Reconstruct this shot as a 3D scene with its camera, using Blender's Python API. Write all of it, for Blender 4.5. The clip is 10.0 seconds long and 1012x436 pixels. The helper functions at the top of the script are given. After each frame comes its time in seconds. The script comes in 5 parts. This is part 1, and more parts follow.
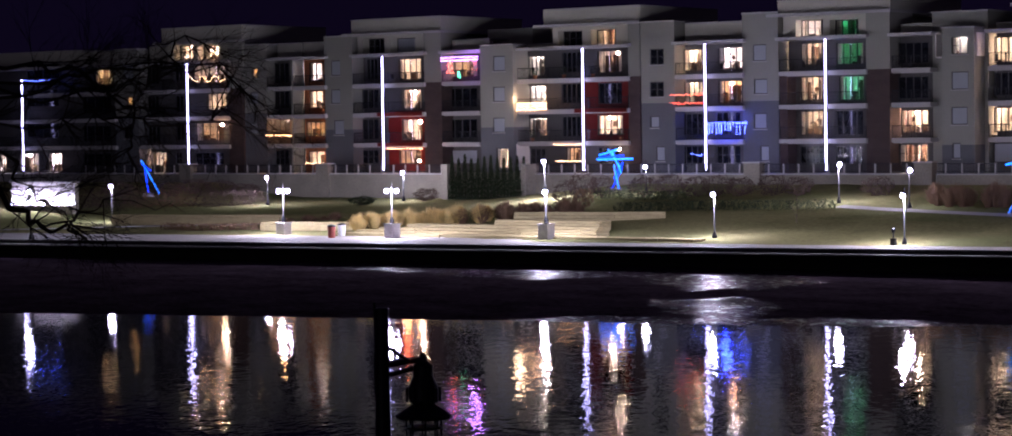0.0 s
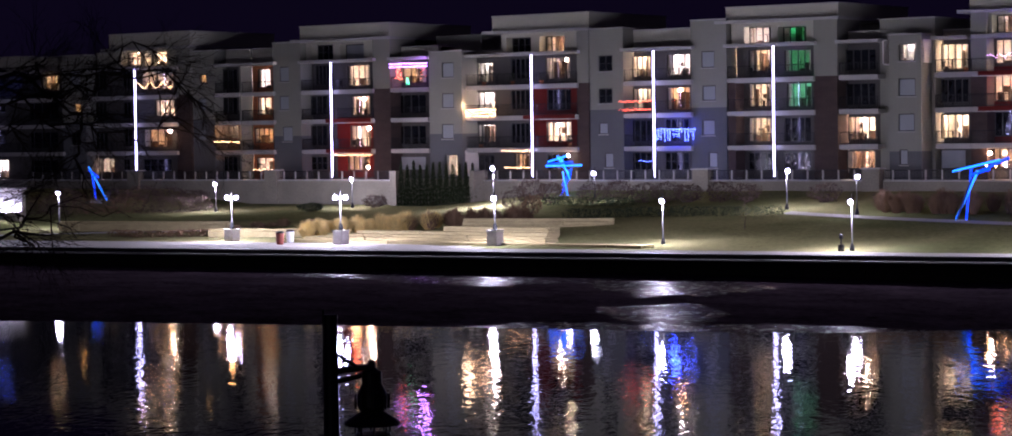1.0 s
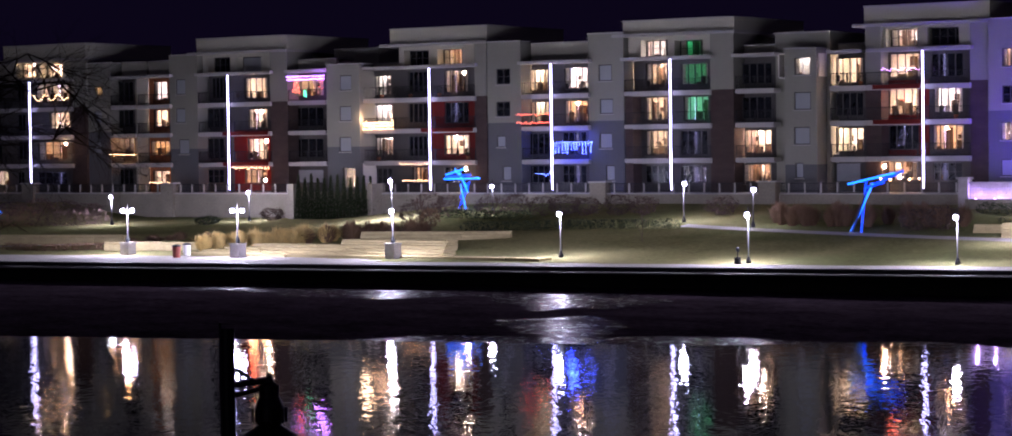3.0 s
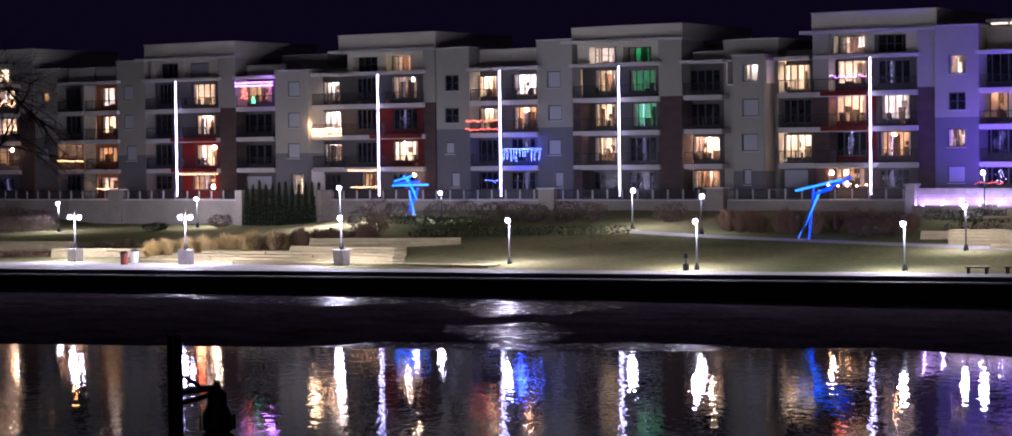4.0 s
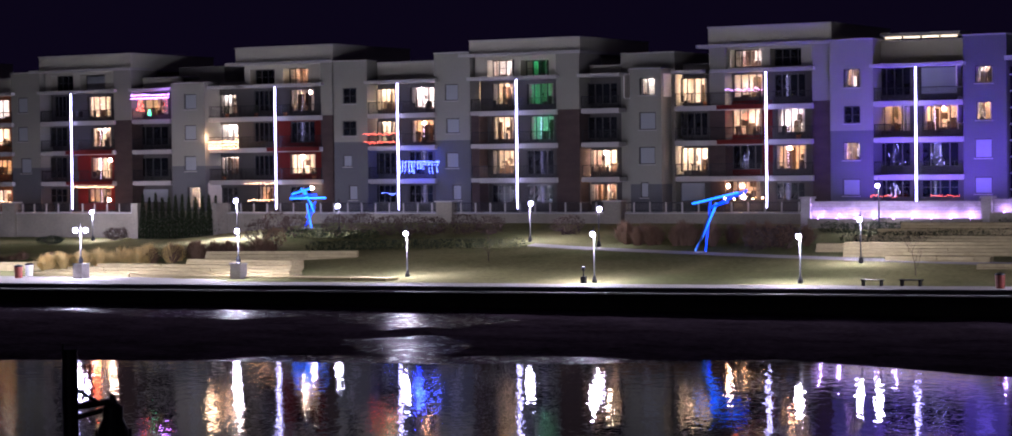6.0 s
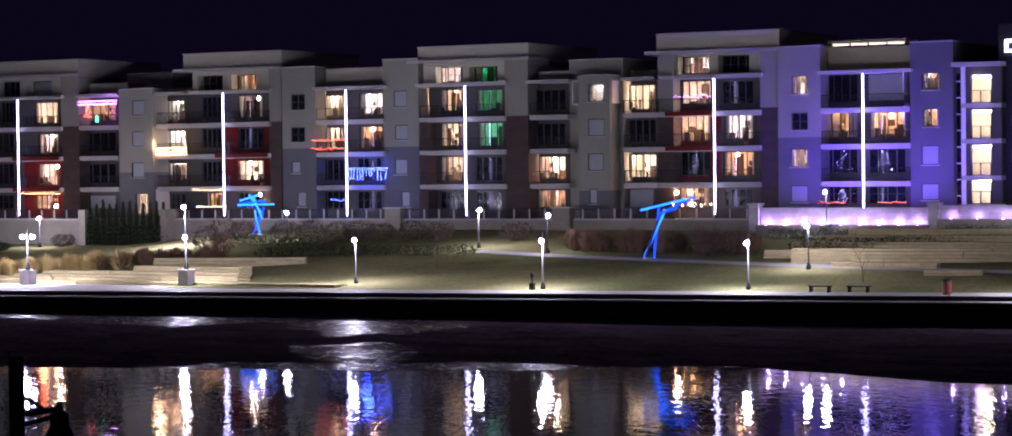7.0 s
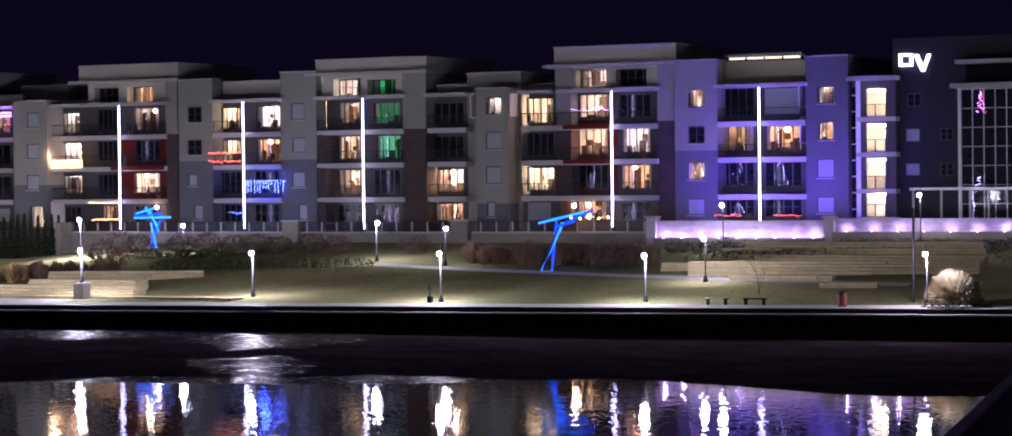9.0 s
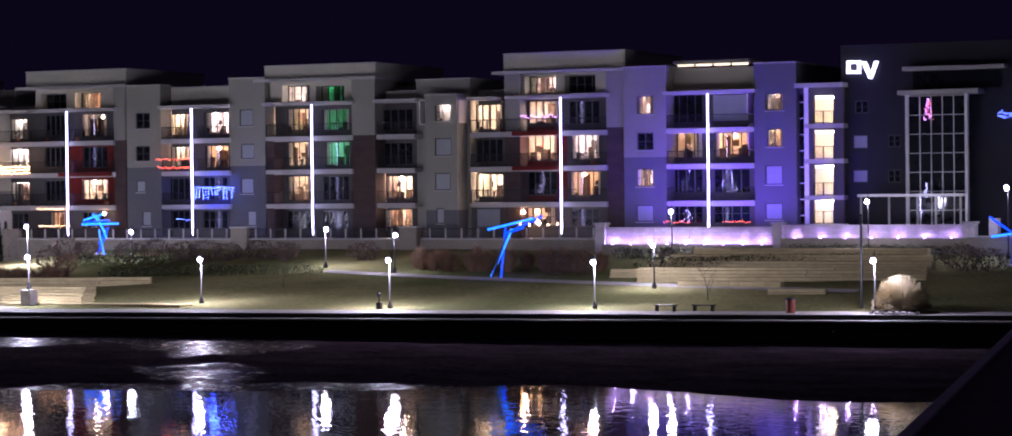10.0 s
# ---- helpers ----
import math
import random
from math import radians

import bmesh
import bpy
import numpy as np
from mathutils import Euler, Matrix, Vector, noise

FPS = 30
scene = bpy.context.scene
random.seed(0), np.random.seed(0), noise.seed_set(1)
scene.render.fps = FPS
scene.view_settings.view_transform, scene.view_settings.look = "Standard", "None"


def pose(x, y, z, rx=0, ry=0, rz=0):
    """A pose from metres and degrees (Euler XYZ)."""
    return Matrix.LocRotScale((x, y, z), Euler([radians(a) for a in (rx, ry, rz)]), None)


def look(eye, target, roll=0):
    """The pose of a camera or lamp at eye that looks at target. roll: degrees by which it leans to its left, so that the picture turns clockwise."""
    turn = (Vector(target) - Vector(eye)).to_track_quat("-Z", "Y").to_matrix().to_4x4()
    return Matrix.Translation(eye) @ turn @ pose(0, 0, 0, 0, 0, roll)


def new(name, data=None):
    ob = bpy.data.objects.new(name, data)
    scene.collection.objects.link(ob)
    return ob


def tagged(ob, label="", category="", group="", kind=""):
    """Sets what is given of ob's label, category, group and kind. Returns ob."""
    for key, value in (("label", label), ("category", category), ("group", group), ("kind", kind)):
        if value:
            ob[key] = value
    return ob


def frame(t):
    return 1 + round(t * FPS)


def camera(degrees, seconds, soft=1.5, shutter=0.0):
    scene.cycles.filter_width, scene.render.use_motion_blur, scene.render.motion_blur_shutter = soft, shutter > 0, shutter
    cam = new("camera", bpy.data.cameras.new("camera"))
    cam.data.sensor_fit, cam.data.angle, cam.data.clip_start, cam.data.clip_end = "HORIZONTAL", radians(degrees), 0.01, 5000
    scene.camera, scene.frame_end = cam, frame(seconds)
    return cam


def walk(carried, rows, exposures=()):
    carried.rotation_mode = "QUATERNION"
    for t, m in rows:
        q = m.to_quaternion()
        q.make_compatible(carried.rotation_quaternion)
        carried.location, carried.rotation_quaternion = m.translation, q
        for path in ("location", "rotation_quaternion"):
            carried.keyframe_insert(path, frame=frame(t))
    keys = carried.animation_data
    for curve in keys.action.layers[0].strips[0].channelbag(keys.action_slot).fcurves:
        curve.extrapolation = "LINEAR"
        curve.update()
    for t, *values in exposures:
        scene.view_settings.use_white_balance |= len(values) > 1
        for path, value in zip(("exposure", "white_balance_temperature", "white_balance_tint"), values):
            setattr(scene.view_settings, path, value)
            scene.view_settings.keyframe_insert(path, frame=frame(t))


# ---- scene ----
# ---- camera ----
cam = camera(24.0, 10.0, soft=1.7)
EYE = (0.0, -180.4, 10.44)
TURNS = [
    (0.0, 87.807, 0.837, 37.469),
    (1.0, 87.945, 0.815, 36.238),
    (2.0, 88.084, 0.793, 35.004),
    (3.0, 88.224, 0.772, 33.781),
    (4.0, 88.364, 0.750, 32.547),
    (5.0, 88.504, 0.730, 31.323),
    (6.0, 88.645, 0.707, 30.088),
    (7.0, 88.786, 0.684, 28.853),
    (8.0, 88.928, 0.664, 27.630),
    (9.0, 89.070, 0.642, 26.397),
    (10.0, 89.212, 0.622, 25.173),
]
walk(cam, [(t, pose(*EYE, rx, ry, rz)) for t, rx, ry, rz in TURNS], exposures=[(0.0, 0.0, 5650, 38), (10.0, 0.0, 5650, 38)])

# ---- world and large lights ----
world = bpy.data.worlds.new("night_sky")
scene.world = world
world.use_nodes = True
bg = world.node_tree.nodes["Background"]
bg.inputs[0].default_value = (0.34, 0.20, 0.70, 1)
bg.inputs[1].default_value = 0.0095

# soft fill sun added behind the camera for unseen near-bank town lights
town = new("town_fill", bpy.data.lights.new("town_fill", "SUN"))
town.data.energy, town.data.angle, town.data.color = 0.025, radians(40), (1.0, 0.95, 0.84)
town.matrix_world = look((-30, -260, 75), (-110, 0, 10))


def bulb(name, x, y, z, watts, color, size=0.12):
    ob = new(name, bpy.data.lights.new(name, "POINT"))
    ob.data.energy, ob.data.color, ob.data.shadow_soft_size = watts, color, size
    ob.location = (x, y, z)
    return ob


def flood(name, eye, target, watts, color, degrees, size=0.3):
    ob = new(name, bpy.data.lights.new(name, "SPOT"))
    ob.data.energy, ob.data.color, ob.data.spot_size = watts, color, radians(degrees)
    ob.data.spot_blend, ob.data.shadow_soft_size = 0.8, size
    ob.matrix_world = look(eye, target)
    return ob


# ---- materials ----
def surface(name, color, rough=0.8, spread=0.25, scale=1.2, fine=14.0, bump=0.15, metal=0.0, rand=0.0, stretch=(1, 1, 1), second=None, patch=0.05):
    """Colour broken at two scales, fine relief, and a shift from piece to piece."""
    m = bpy.data.materials.new(name)
    m.use_nodes = True
    nt = m.node_tree
    nd, ln = nt.nodes, nt.links
    bsdf = nd["Principled BSDF"]
    bsdf.inputs["Metallic"].default_value = metal
    bsdf.inputs["Specular IOR Level"].default_value = 0.0 if rough >= 0.94 else 0.2 if rough >= 0.8 else 0.5
    tc = nd.new("ShaderNodeTexCoord")
    mp = nd.new("ShaderNodeMapping")
    mp.inputs["Scale"].default_value = stretch
    ln.new(tc.outputs["Object"], mp.inputs[0])
    big, small = nd.new("ShaderNodeTexNoise"), nd.new("ShaderNodeTexNoise")
    for n, s, d in ((big, scale, 4), (small, fine, 6)):
        n.inputs["Scale"].default_value, n.inputs["Detail"].default_value = s, d
        ln.new(mp.outputs[0], n.inputs["Vector"])
    mix = nd.new("ShaderNodeMath")
    mix.operation = "ADD"
    ln.new(big.outputs[0], mix.inputs[0])
    ln.new(small.outputs[0], mix.inputs[1])
    last = mix.outputs[0]
    if rand:
        info = nd.new("ShaderNodeObjectInfo")
        geo = nd.new("ShaderNodeNewGeometry")
        for src in (info.outputs["Random"], geo.outputs["Random Per Island"]):
            k = nd.new("ShaderNodeMath")
            k.operation = "MULTIPLY_ADD"
            ln.new(src, k.inputs[0])
            k.inputs[1].default_value = rand
            ln.new(last, k.inputs[2])
            last = k.outputs[0]
    ramp = nd.new("ShaderNodeMapRange")
    ramp.inputs[1].default_value, ramp.inputs[2].default_value = 0.55, 1.45 + 2 * rand
    ramp.inputs[3].default_value, ramp.inputs[4].default_value = 1 - spread, 1 + spread
    ln.new(last, ramp.inputs[0])
    mul = nd.new("ShaderNodeVectorMath")
    mul.operation = "SCALE"
    mul.inputs[0].default_value = color
    ln.new(ramp.outputs[0], mul.inputs["Scale"])
    if second:
        pn, pk, pm = nd.new("ShaderNodeTexNoise"), nd.new("ShaderNodeMapRange"), nd.new("ShaderNodeMix")
        pn.inputs["Scale"].default_value, pn.inputs["Detail"].default_value = patch, 5
        ln.new(mp.outputs[0], pn.inputs["Vector"])
        pk.inputs[1].default_value, pk.inputs[2].default_value = 0.44, 0.58
        ln.new(pn.outputs[0], pk.inputs[0])
        pm.data_type = "RGBA"
        ln.new(pk.outputs[0], pm.inputs[0])
        pm.inputs[6].default_value, pm.inputs[7].default_value = (*color, 1), (*second, 1)
        ln.new(pm.outputs[2], mul.inputs[0])
    ln.new(mul.outputs[0], bsdf.inputs["Base Color"])
    rr = nd.new("ShaderNodeMapRange")
    rr.inputs[3].default_value, rr.inputs[4].default_value = max(0, rough - 0.12), min(1, rough + 0.12)
    ln.new(small.outputs[0], rr.inputs[0])
    ln.new(rr.outputs[0], bsdf.inputs["Roughness"])
    if bump:
        b = nd.new("ShaderNodeBump")
        b.inputs["Strength"].default_value, b.inputs["Distance"].default_value = bump, 0.03
        ln.new(small.outputs[0], b.inputs["Height"])
        ln.new(b.outputs[0], bsdf.inputs["Normal"])
    return m


def glowing(name, color, strength):
    m = bpy.data.materials.new(name)
    m.use_nodes = True
    b = m.node_tree.nodes["Principled BSDF"]
    b.inputs["Base Color"].default_value = (*[min(0.9, c) for c in color], 1)
    b.inputs["Emission Color"].default_value = (*color, 1)
    b.inputs["Emission Strength"].default_value = strength
    return m


def pane_glass(name, tint, clear):
    """Window glass: lets the room show, with a mirror-like share."""
    m = bpy.data.materials.new(name)
    m.use_nodes = True
    nd, ln = m.node_tree.nodes, m.node_tree.links
    nd.remove(nd["Principled BSDF"])
    tr, gl, mx = nd.new("ShaderNodeBsdfTransparent"), nd.new("ShaderNodeBsdfGlossy"), nd.new("ShaderNodeMixShader")
    tr.inputs[0].default_value = (*tint, 1)
    gl.inputs["Roughness"].default_value = 0.03
    mx.inputs[0].default_value = 1 - clear
    ln.new(tr.outputs[0], mx.inputs[1])
    ln.new(gl.outputs[0], mx.inputs[2])
    ln.new(mx.outputs[0], nd["Material Output"].inputs[0])
    return m


PALE = surface("pale_render", (0.27, 0.27, 0.228), 0.85, 0.10, 0.25, 9, 0.1)
ATTIC = surface("attic_render", (0.46, 0.45, 0.36), 0.85, 0.12, 0.3, 9, 0.1)
GREY = surface("grey_render", (0.125, 0.130, 0.135), 0.85, 0.12, 0.3, 9, 0.1)
BROWN = surface("brown_brick", (0.070, 0.050, 0.045), 0.9, 0.3, 0.6, 6, 0.3, stretch=(1, 1, 3))
RED = surface("red_render_and_glow", (0.13, 0.015, 0.011), 0.85, 0.15, 0.3, 9, 0.1)
RUST = surface("rust_render", (0.36, 0.14, 0.06), 0.85, 0.15, 0.3, 9, 0.1)
# balcony recess shade is put into this darker wall colour
SHADE = surface("shade_toned_render", (0.085, 0.082, 0.076), 0.85, 0.12, 0.4, 9, 0.1)
SLAB = surface("slab_concrete", (0.40, 0.39, 0.37), 0.8, 0.12, 0.5, 8, 0.1)
ROOF = surface("roof_membrane", (0.10, 0.10, 0.10), 0.9)
IRON = surface("dark_metal", (0.025, 0.025, 0.028), 0.45, 0.2, 3, 20, 0.05, 0.7)
FRAME = surface("window_frame_metal", (0.06, 0.058, 0.055), 0.4, 0.1, 3, 20, 0.03, 0.3)
WHITE = surface("white_metal", (0.75, 0.75, 0.74), 0.45, 0.08, 2, 20, 0.03)
PLASTER = surface("room_plaster", (0.78, 0.74, 0.68), 0.9, 0.1, 0.7, 8, 0.05)
CLOTH = surface("curtain_cloth", (0.72, 0.65, 0.54), 0.95, 0.25, 1.5, 18, 0.2, rand=0.2)
WOOD = surface("furniture_wood", (0.060, 0.034, 0.020), 0.55, 0.3, 2, 18, 0.1, rand=0.3)
BLIND = surface("grey_blind", (0.30, 0.32, 0.35), 0.7, 0.08, 1, 10, 0.03)
CLEAR = pane_glass("clear_glass", (0.95, 0.96, 0.95), 0.93)
DARKGLASS = surface("dark_glass", (0.012, 0.014, 0.018), 0.12, 0.2, 0.4, 3, 0.0)
CONCRETE = surface("terrace_wall_concrete", (0.23, 0.21, 0.165), 0.9, 0.4, 0.35, 7, 0.2)
PAVING = surface("promenade_concrete", (0.37, 0.355, 0.325), 0.85, 0.18, 0.4, 6, 0.15, rand=0.15)
STONE = surface("limestone_block", (0.42, 0.355, 0.19), 0.96, 0.45, 1.1, 5, 0.9, rand=0.35, stretch=(1, 1, 2.5))
PALESTONE = surface("pale_stone", (0.34, 0.315, 0.325), 0.85, 0.5, 1.5, 9, 0.5, rand=0.25)
QUAY = surface("wet_quay_stone", (0.022, 0.020, 0.018), 0.65, 0.4, 0.7, 6, 0.5, rand=0.3)
LAWN = surface("dry_lawn", (0.25, 0.235, 0.105), 0.96, 0.5, 0.10, 3, 0.8, second=(0.150, 0.158, 0.066), patch=0.06)
STRAW = surface("dry_grass", (0.66, 0.50, 0.19), 0.9, 0.45, 2, 9, 0.1, rand=0.35)
PAMPAS = surface("pale_plume_grass", (0.44, 0.36, 0.22), 0.9, 0.3, 2, 9, 0.1, rand=0.35)
STRAWDIM = surface("brown_grass", (0.20, 0.125, 0.075), 0.9, 0.35, 2, 9, 0.1, rand=0.35)
LEAF = surface("dark_leaf", (0.030, 0.044, 0.018), 0.85, 0.4, 1.5, 9, 0.1, rand=0.4)
TWIG = surface("winter_twig", (0.10, 0.07, 0.055), 0.9, 0.3, 2, 12, 0.2, rand=0.3)
BARK = surface("dark_bark", (0.035, 0.027, 0.022), 0.95, 0.35, 3, 20, 0.6)
PIER = surface("dark_pier_concrete", (0.13, 0.11, 0.11), 0.9, 0.3, 0.4, 6, 0.3)
# near-bank light on the pier's edge is put into this pale colour
CAP = surface("light_toned_pier_cap", (0.80, 0.76, 0.74), 0.85, 0.25, 0.6, 6, 0.2)
BINRED = surface("red_bin_paint", (0.22, 0.045, 0.03), 0.5, 0.15, 3, 20, 0.05)
BINWHITE = surface("white_bin_paint", (0.6, 0.6, 0.58), 0.5, 0.12, 3, 20, 0.05)
BLUETUBE_DARK = surface("blue_steel", (0.02, 0.06, 0.35), 0.35, 0.2, 2, 15, 0.05)

LED = glowing("led_white", (0.62, 0.61, 1.0), 11)
GLOBE = glowing("lamp_globe", (0.70, 0.69, 1.0), 55)
NEON = glowing("blue_neon", (0.01, 0.06, 1.0), 2.2)
NEONCY = glowing("cyan_neon", (0.02, 0.22, 1.0), 2.8)
S_WARM = glowing("warm_bulbs", (1.0, 0.55, 0.22), 16)
S_RED = glowing("red_bulbs", (1.0, 0.12, 0.06), 10)
S_BLUE = glowing("blue_bulbs", (0.12, 0.19, 1.0), 20)
S_VIOLET = glowing("violet_bulbs", (0.62, 0.30, 1.0), 10)
S_GREEN = glowing("green_bulbs", (0.05, 0.9, 0.35), 6)
SIGN = glowing("sign_white", (0.86, 0.84, 1.0), 4)
STRIP = glowing("roof_strip_light", (1.0, 0.85, 0.5), 1.6)
L_WARM = glowing("warm_ceiling_lamp", (1.0, 0.71, 0.40), 170)
L_AMBER = glowing("amber_ceiling_lamp", (1.0, 0.54, 0.20), 55)
L_COOL = glowing("cool_ceiling_lamp", (1.0, 0.86, 0.70), 150)
L_STAIR = glowing("stair_lamp", (1.0, 0.78, 0.38), 95)
L_LANDING = glowing("landing_lamp_light", (0.85, 0.78, 1.0), 14)
L_GREEN = glowing("green_ceiling_lamp", (0.04, 0.85, 0.22), 7)
L_GREENBLUE = glowing("cyan_ceiling_lamp", (0.10, 0.80, 0.34), 24)


def river_water():
    m = bpy.data.materials.new("river_water")
    m.use_nodes = True
    nd, ln = m.node_tree.nodes, m.node_tree.links
    b = nd["Principled BSDF"]
    b.inputs["Base Color"].default_value = (0.010, 0.007, 0.024, 1)
    b.inputs["Roughness"].default_value = 0.015
    b.inputs["IOR"].default_value = 1.165
    tc = nd.new("ShaderNodeTexCoord")
    last = None
    # ripples, fitted to the camera's view: length across and along it, and height
    for turn, lengths, dist in ((31, (5.0, 8.0, 1), 0.0050), (36, (0.75, 1.35, 1), 0.0105), (24, (0.36, 0.72, 1), 0.0066)):
        mp = nd.new("ShaderNodeMapping")
        mp.vector_type = "TEXTURE"
        mp.inputs["Rotation"].default_value = (0, 0, radians(turn))
        mp.inputs["Scale"].default_value = lengths
        ln.new(tc.outputs["Object"], mp.inputs[0])
        n = nd.new("ShaderNodeTexNoise")
        n.inputs["Scale"].default_value, n.inputs["Detail"].default_value = 1.0, 2
        ln.new(mp.outputs[0], n.inputs["Vector"])
        bp = nd.new("ShaderNodeBump")
        bp.inputs["Strength"].default_value, bp.inputs["Distance"].default_value = 1.0, dist
        ln.new(n.outputs[0], bp.inputs["Height"])
        if last:
            ln.new(last, bp.inputs["Normal"])
        last = bp.outputs[0]
    ln.new(last, b.inputs["Normal"])
    return m


MUD = surface("wet_mud", (0.080, 0.058, 0.074), 0.8, 0.8, 0.25, 2.2, 1.0, stretch=(1, 1.6, 1))
MUD.node_tree.nodes["Principled BSDF"].inputs["Specular IOR Level"].default_value = 0.0
FILM = surface("wet_film", (0.03, 0.026, 0.03), 0.36, 0.4, 0.5, 2.6, 1.0)


def broken(m, scale, lo, hi, stretch):
    """Lets a film break up into islands and threads."""
    nd, ln = m.node_tree.nodes, m.node_tree.links
    tc, mp, n, k = nd.new("ShaderNodeTexCoord"), nd.new("ShaderNodeMapping"), nd.new("ShaderNodeTexNoise"), nd.new("ShaderNodeMapRange")
    mp.inputs["Scale"].default_value = stretch
    mp.inputs["Rotation"].default_value = (0, 0, radians(-31))
    n.inputs["Scale"].default_value, n.inputs["Detail"].default_value, n.inputs["Roughness"].default_value = scale, 7, 0.65
    k.inputs[1].default_value, k.inputs[2].default_value = lo, hi
    tr, mx = nd.new("ShaderNodeBsdfTransparent"), nd.new("ShaderNodeMixShader")
    ln.new(tc.outputs["Object"], mp.inputs[0])
    ln.new(mp.outputs[0], n.inputs["Vector"])
    ln.new(n.outputs[0], k.inputs[0])
    ln.new(k.outputs[0], mx.inputs[0])
    ln.new(tr.outputs[0], mx.inputs[1])
    ln.new(nd["Principled BSDF"].outputs[0], mx.inputs[2])
    ln.new(mx.outputs[0], nd["Material Output"].inputs[0])


broken(FILM, 1.5, 0.45, 0.66, (1, 1.0, 1))
WATER = river_water()


# ---- building blocks ----
def box(bm, x0, x1, y0, y1, z0, z1):
    v = [bm.verts.new(p) for p in ((x0, y0, z0), (x1, y0, z0), (x1, y1, z0), (x0, y1, z0), (x0, y0, z1), (x1, y0, z1), (x1, y1, z1), (x0, y1, z1))]
    for q in ((0, 3, 2, 1), (4, 5, 6, 7), (0, 1, 5, 4), (1, 2, 6, 5), (2, 3, 7, 6), (3, 0, 4, 7)):
        bm.faces.new([v[i] for i in q])
    return bm


def cube(*ends):
    return box(bmesh.new(), *ends)


def rod(bm, a, b, r0, r1=None, sides=8, caps=True):
    a, b = Vector(a), Vector(b)
    r1 = r0 if r1 is None else r1
    turn = (b - a).to_track_quat("Z", "Y").to_matrix()
    rings = []
    for c, r in ((a, r0), (b, r1)):
        rings.append([bm.verts.new(c + turn @ Vector((r * math.cos(i * math.tau / sides), r * math.sin(i * math.tau / sides), 0))) for i in range(sides)])
    for i in range(sides):
        j = (i + 1) % sides
        bm.faces.new((rings[0][i], rings[0][j], rings[1][j], rings[1][i]))
    if caps:
        bm.faces.new(rings[0][::-1])
        bm.faces.new(rings[1])
    return bm


def lathe(bm, x, y, rows, sides=16):
    """A turned shape round an upright axis; rows of (radius, height)."""
    rings = [[bm.verts.new((x + r * math.cos(i * math.tau / sides), y + r * math.sin(i * math.tau / sides), z)) for i in range(sides)] for r, z in rows]
    for p, q in zip(rings, rings[1:]):
        for i in range(sides):
            j = (i + 1) % sides
            bm.faces.new((p[i], p[j], q[j], q[i]))
    bm.faces.new(rings[0][::-1])
    bm.faces.new(rings[-1])
    return bm


def ball(bm, x, y, z, r, n=1):
    bmesh.ops.create_icosphere(bm, subdivisions=n, radius=r, matrix=Matrix.Translation((x, y, z)))
    return bm


def mesh(name, bm, material):
    me = bpy.data.meshes.new(name)
    bm.to_mesh(me)
    bm.free()
    me.materials.append(material)
    return new(name, me)


def part(name, bm, material, parent, label=""):
    ob = mesh(name, bm, material)
    ob.parent = parent
    ob.matrix_parent_inverse = parent.matrix_world.inverted()
    return tagged(ob, label)


def root(name, x, y, z, label, category, group="", kind=""):
    ob = new(name)
    ob.location = (x, y, z)
    ob.matrix_world = Matrix.Translation((x, y, z))
    return tagged(ob, label, category, group, kind)


def smooth(ob):
    for p in ob.data.polygons:
        p.use_smooth = True
    return ob


# ---- the ground ----
def quay_y(x):
    return -33.9 + 0.1765 * x


def ground_z(x, y):
    s, far = (y - quay_y(x)) * 0.985, (-6 - quay_y(x)) * 0.985
    flat = 5 + 5.5 * min(1.0, max(0.0, (-98 - x) / 12))
    if s < flat:
        return 2.3
    dip = 1.45 * min(1.0, max(0.0, (-121 - x) / 14)) * min(1.0, max(0.0, (x + 171) / 9))
    return 2.3 + (2.9 - dip) * min(1.0, (s - flat) / (far - flat)) ** 1.2


def sheet(name, xs, depth_rows, height, material, label, category):
    """A sheet between the quay line and the back, following a height rule."""
    bm = bmesh.new()
    rows = [[bm.verts.new((x, y, height(x, y))) for x in xs for y in (d(x),)] for d in depth_rows]
    for p, q in zip(rows, rows[1:]):
        for i in range(len(xs) - 1):
            bm.faces.new((p[i], p[i + 1], q[i + 1], q[i]))
    return tagged(mesh(name, bm, material), label, category, kind="structure")


XS = [-420 + 4 * i for i in range(131)]
lawn_rows = [lambda x, k=k: quay_y(x) + 4.6 + (-5.0 - quay_y(x) - 4.6) * k / 24 for k in range(25)]
sheet("lawn", XS, lawn_rows, lambda x, y: ground_z(x, y) + 0.04 * noise.noise((x * 0.3, y * 0.3, 0)), LAWN, "dry winter lawn sloping up to the apartments", "lawn")
plain = bmesh.new()
box(plain, -900, 900, -4.4, 1200, 4.0, 5.15)
tagged(mesh("ground", plain, ROOF), "dark ground behind the apartment terrace", "ground", kind="structure")


def ease(t):
    t = min(1.0, max(0.0, t))
    return t * t * (3 - 2 * t)


def mud_y(x):
    spit = 3.2 * math.exp(-((x + 51) / 5.0) ** 2) - 6.2 * ease((x + 46) / 13)
    return -56.6 + 0.297 * x + spit + 0.6 * noise.noise((x * 0.07, 3.1, 0)) + 0.35 * noise.noise((x * 0.5, 7.1, 0))


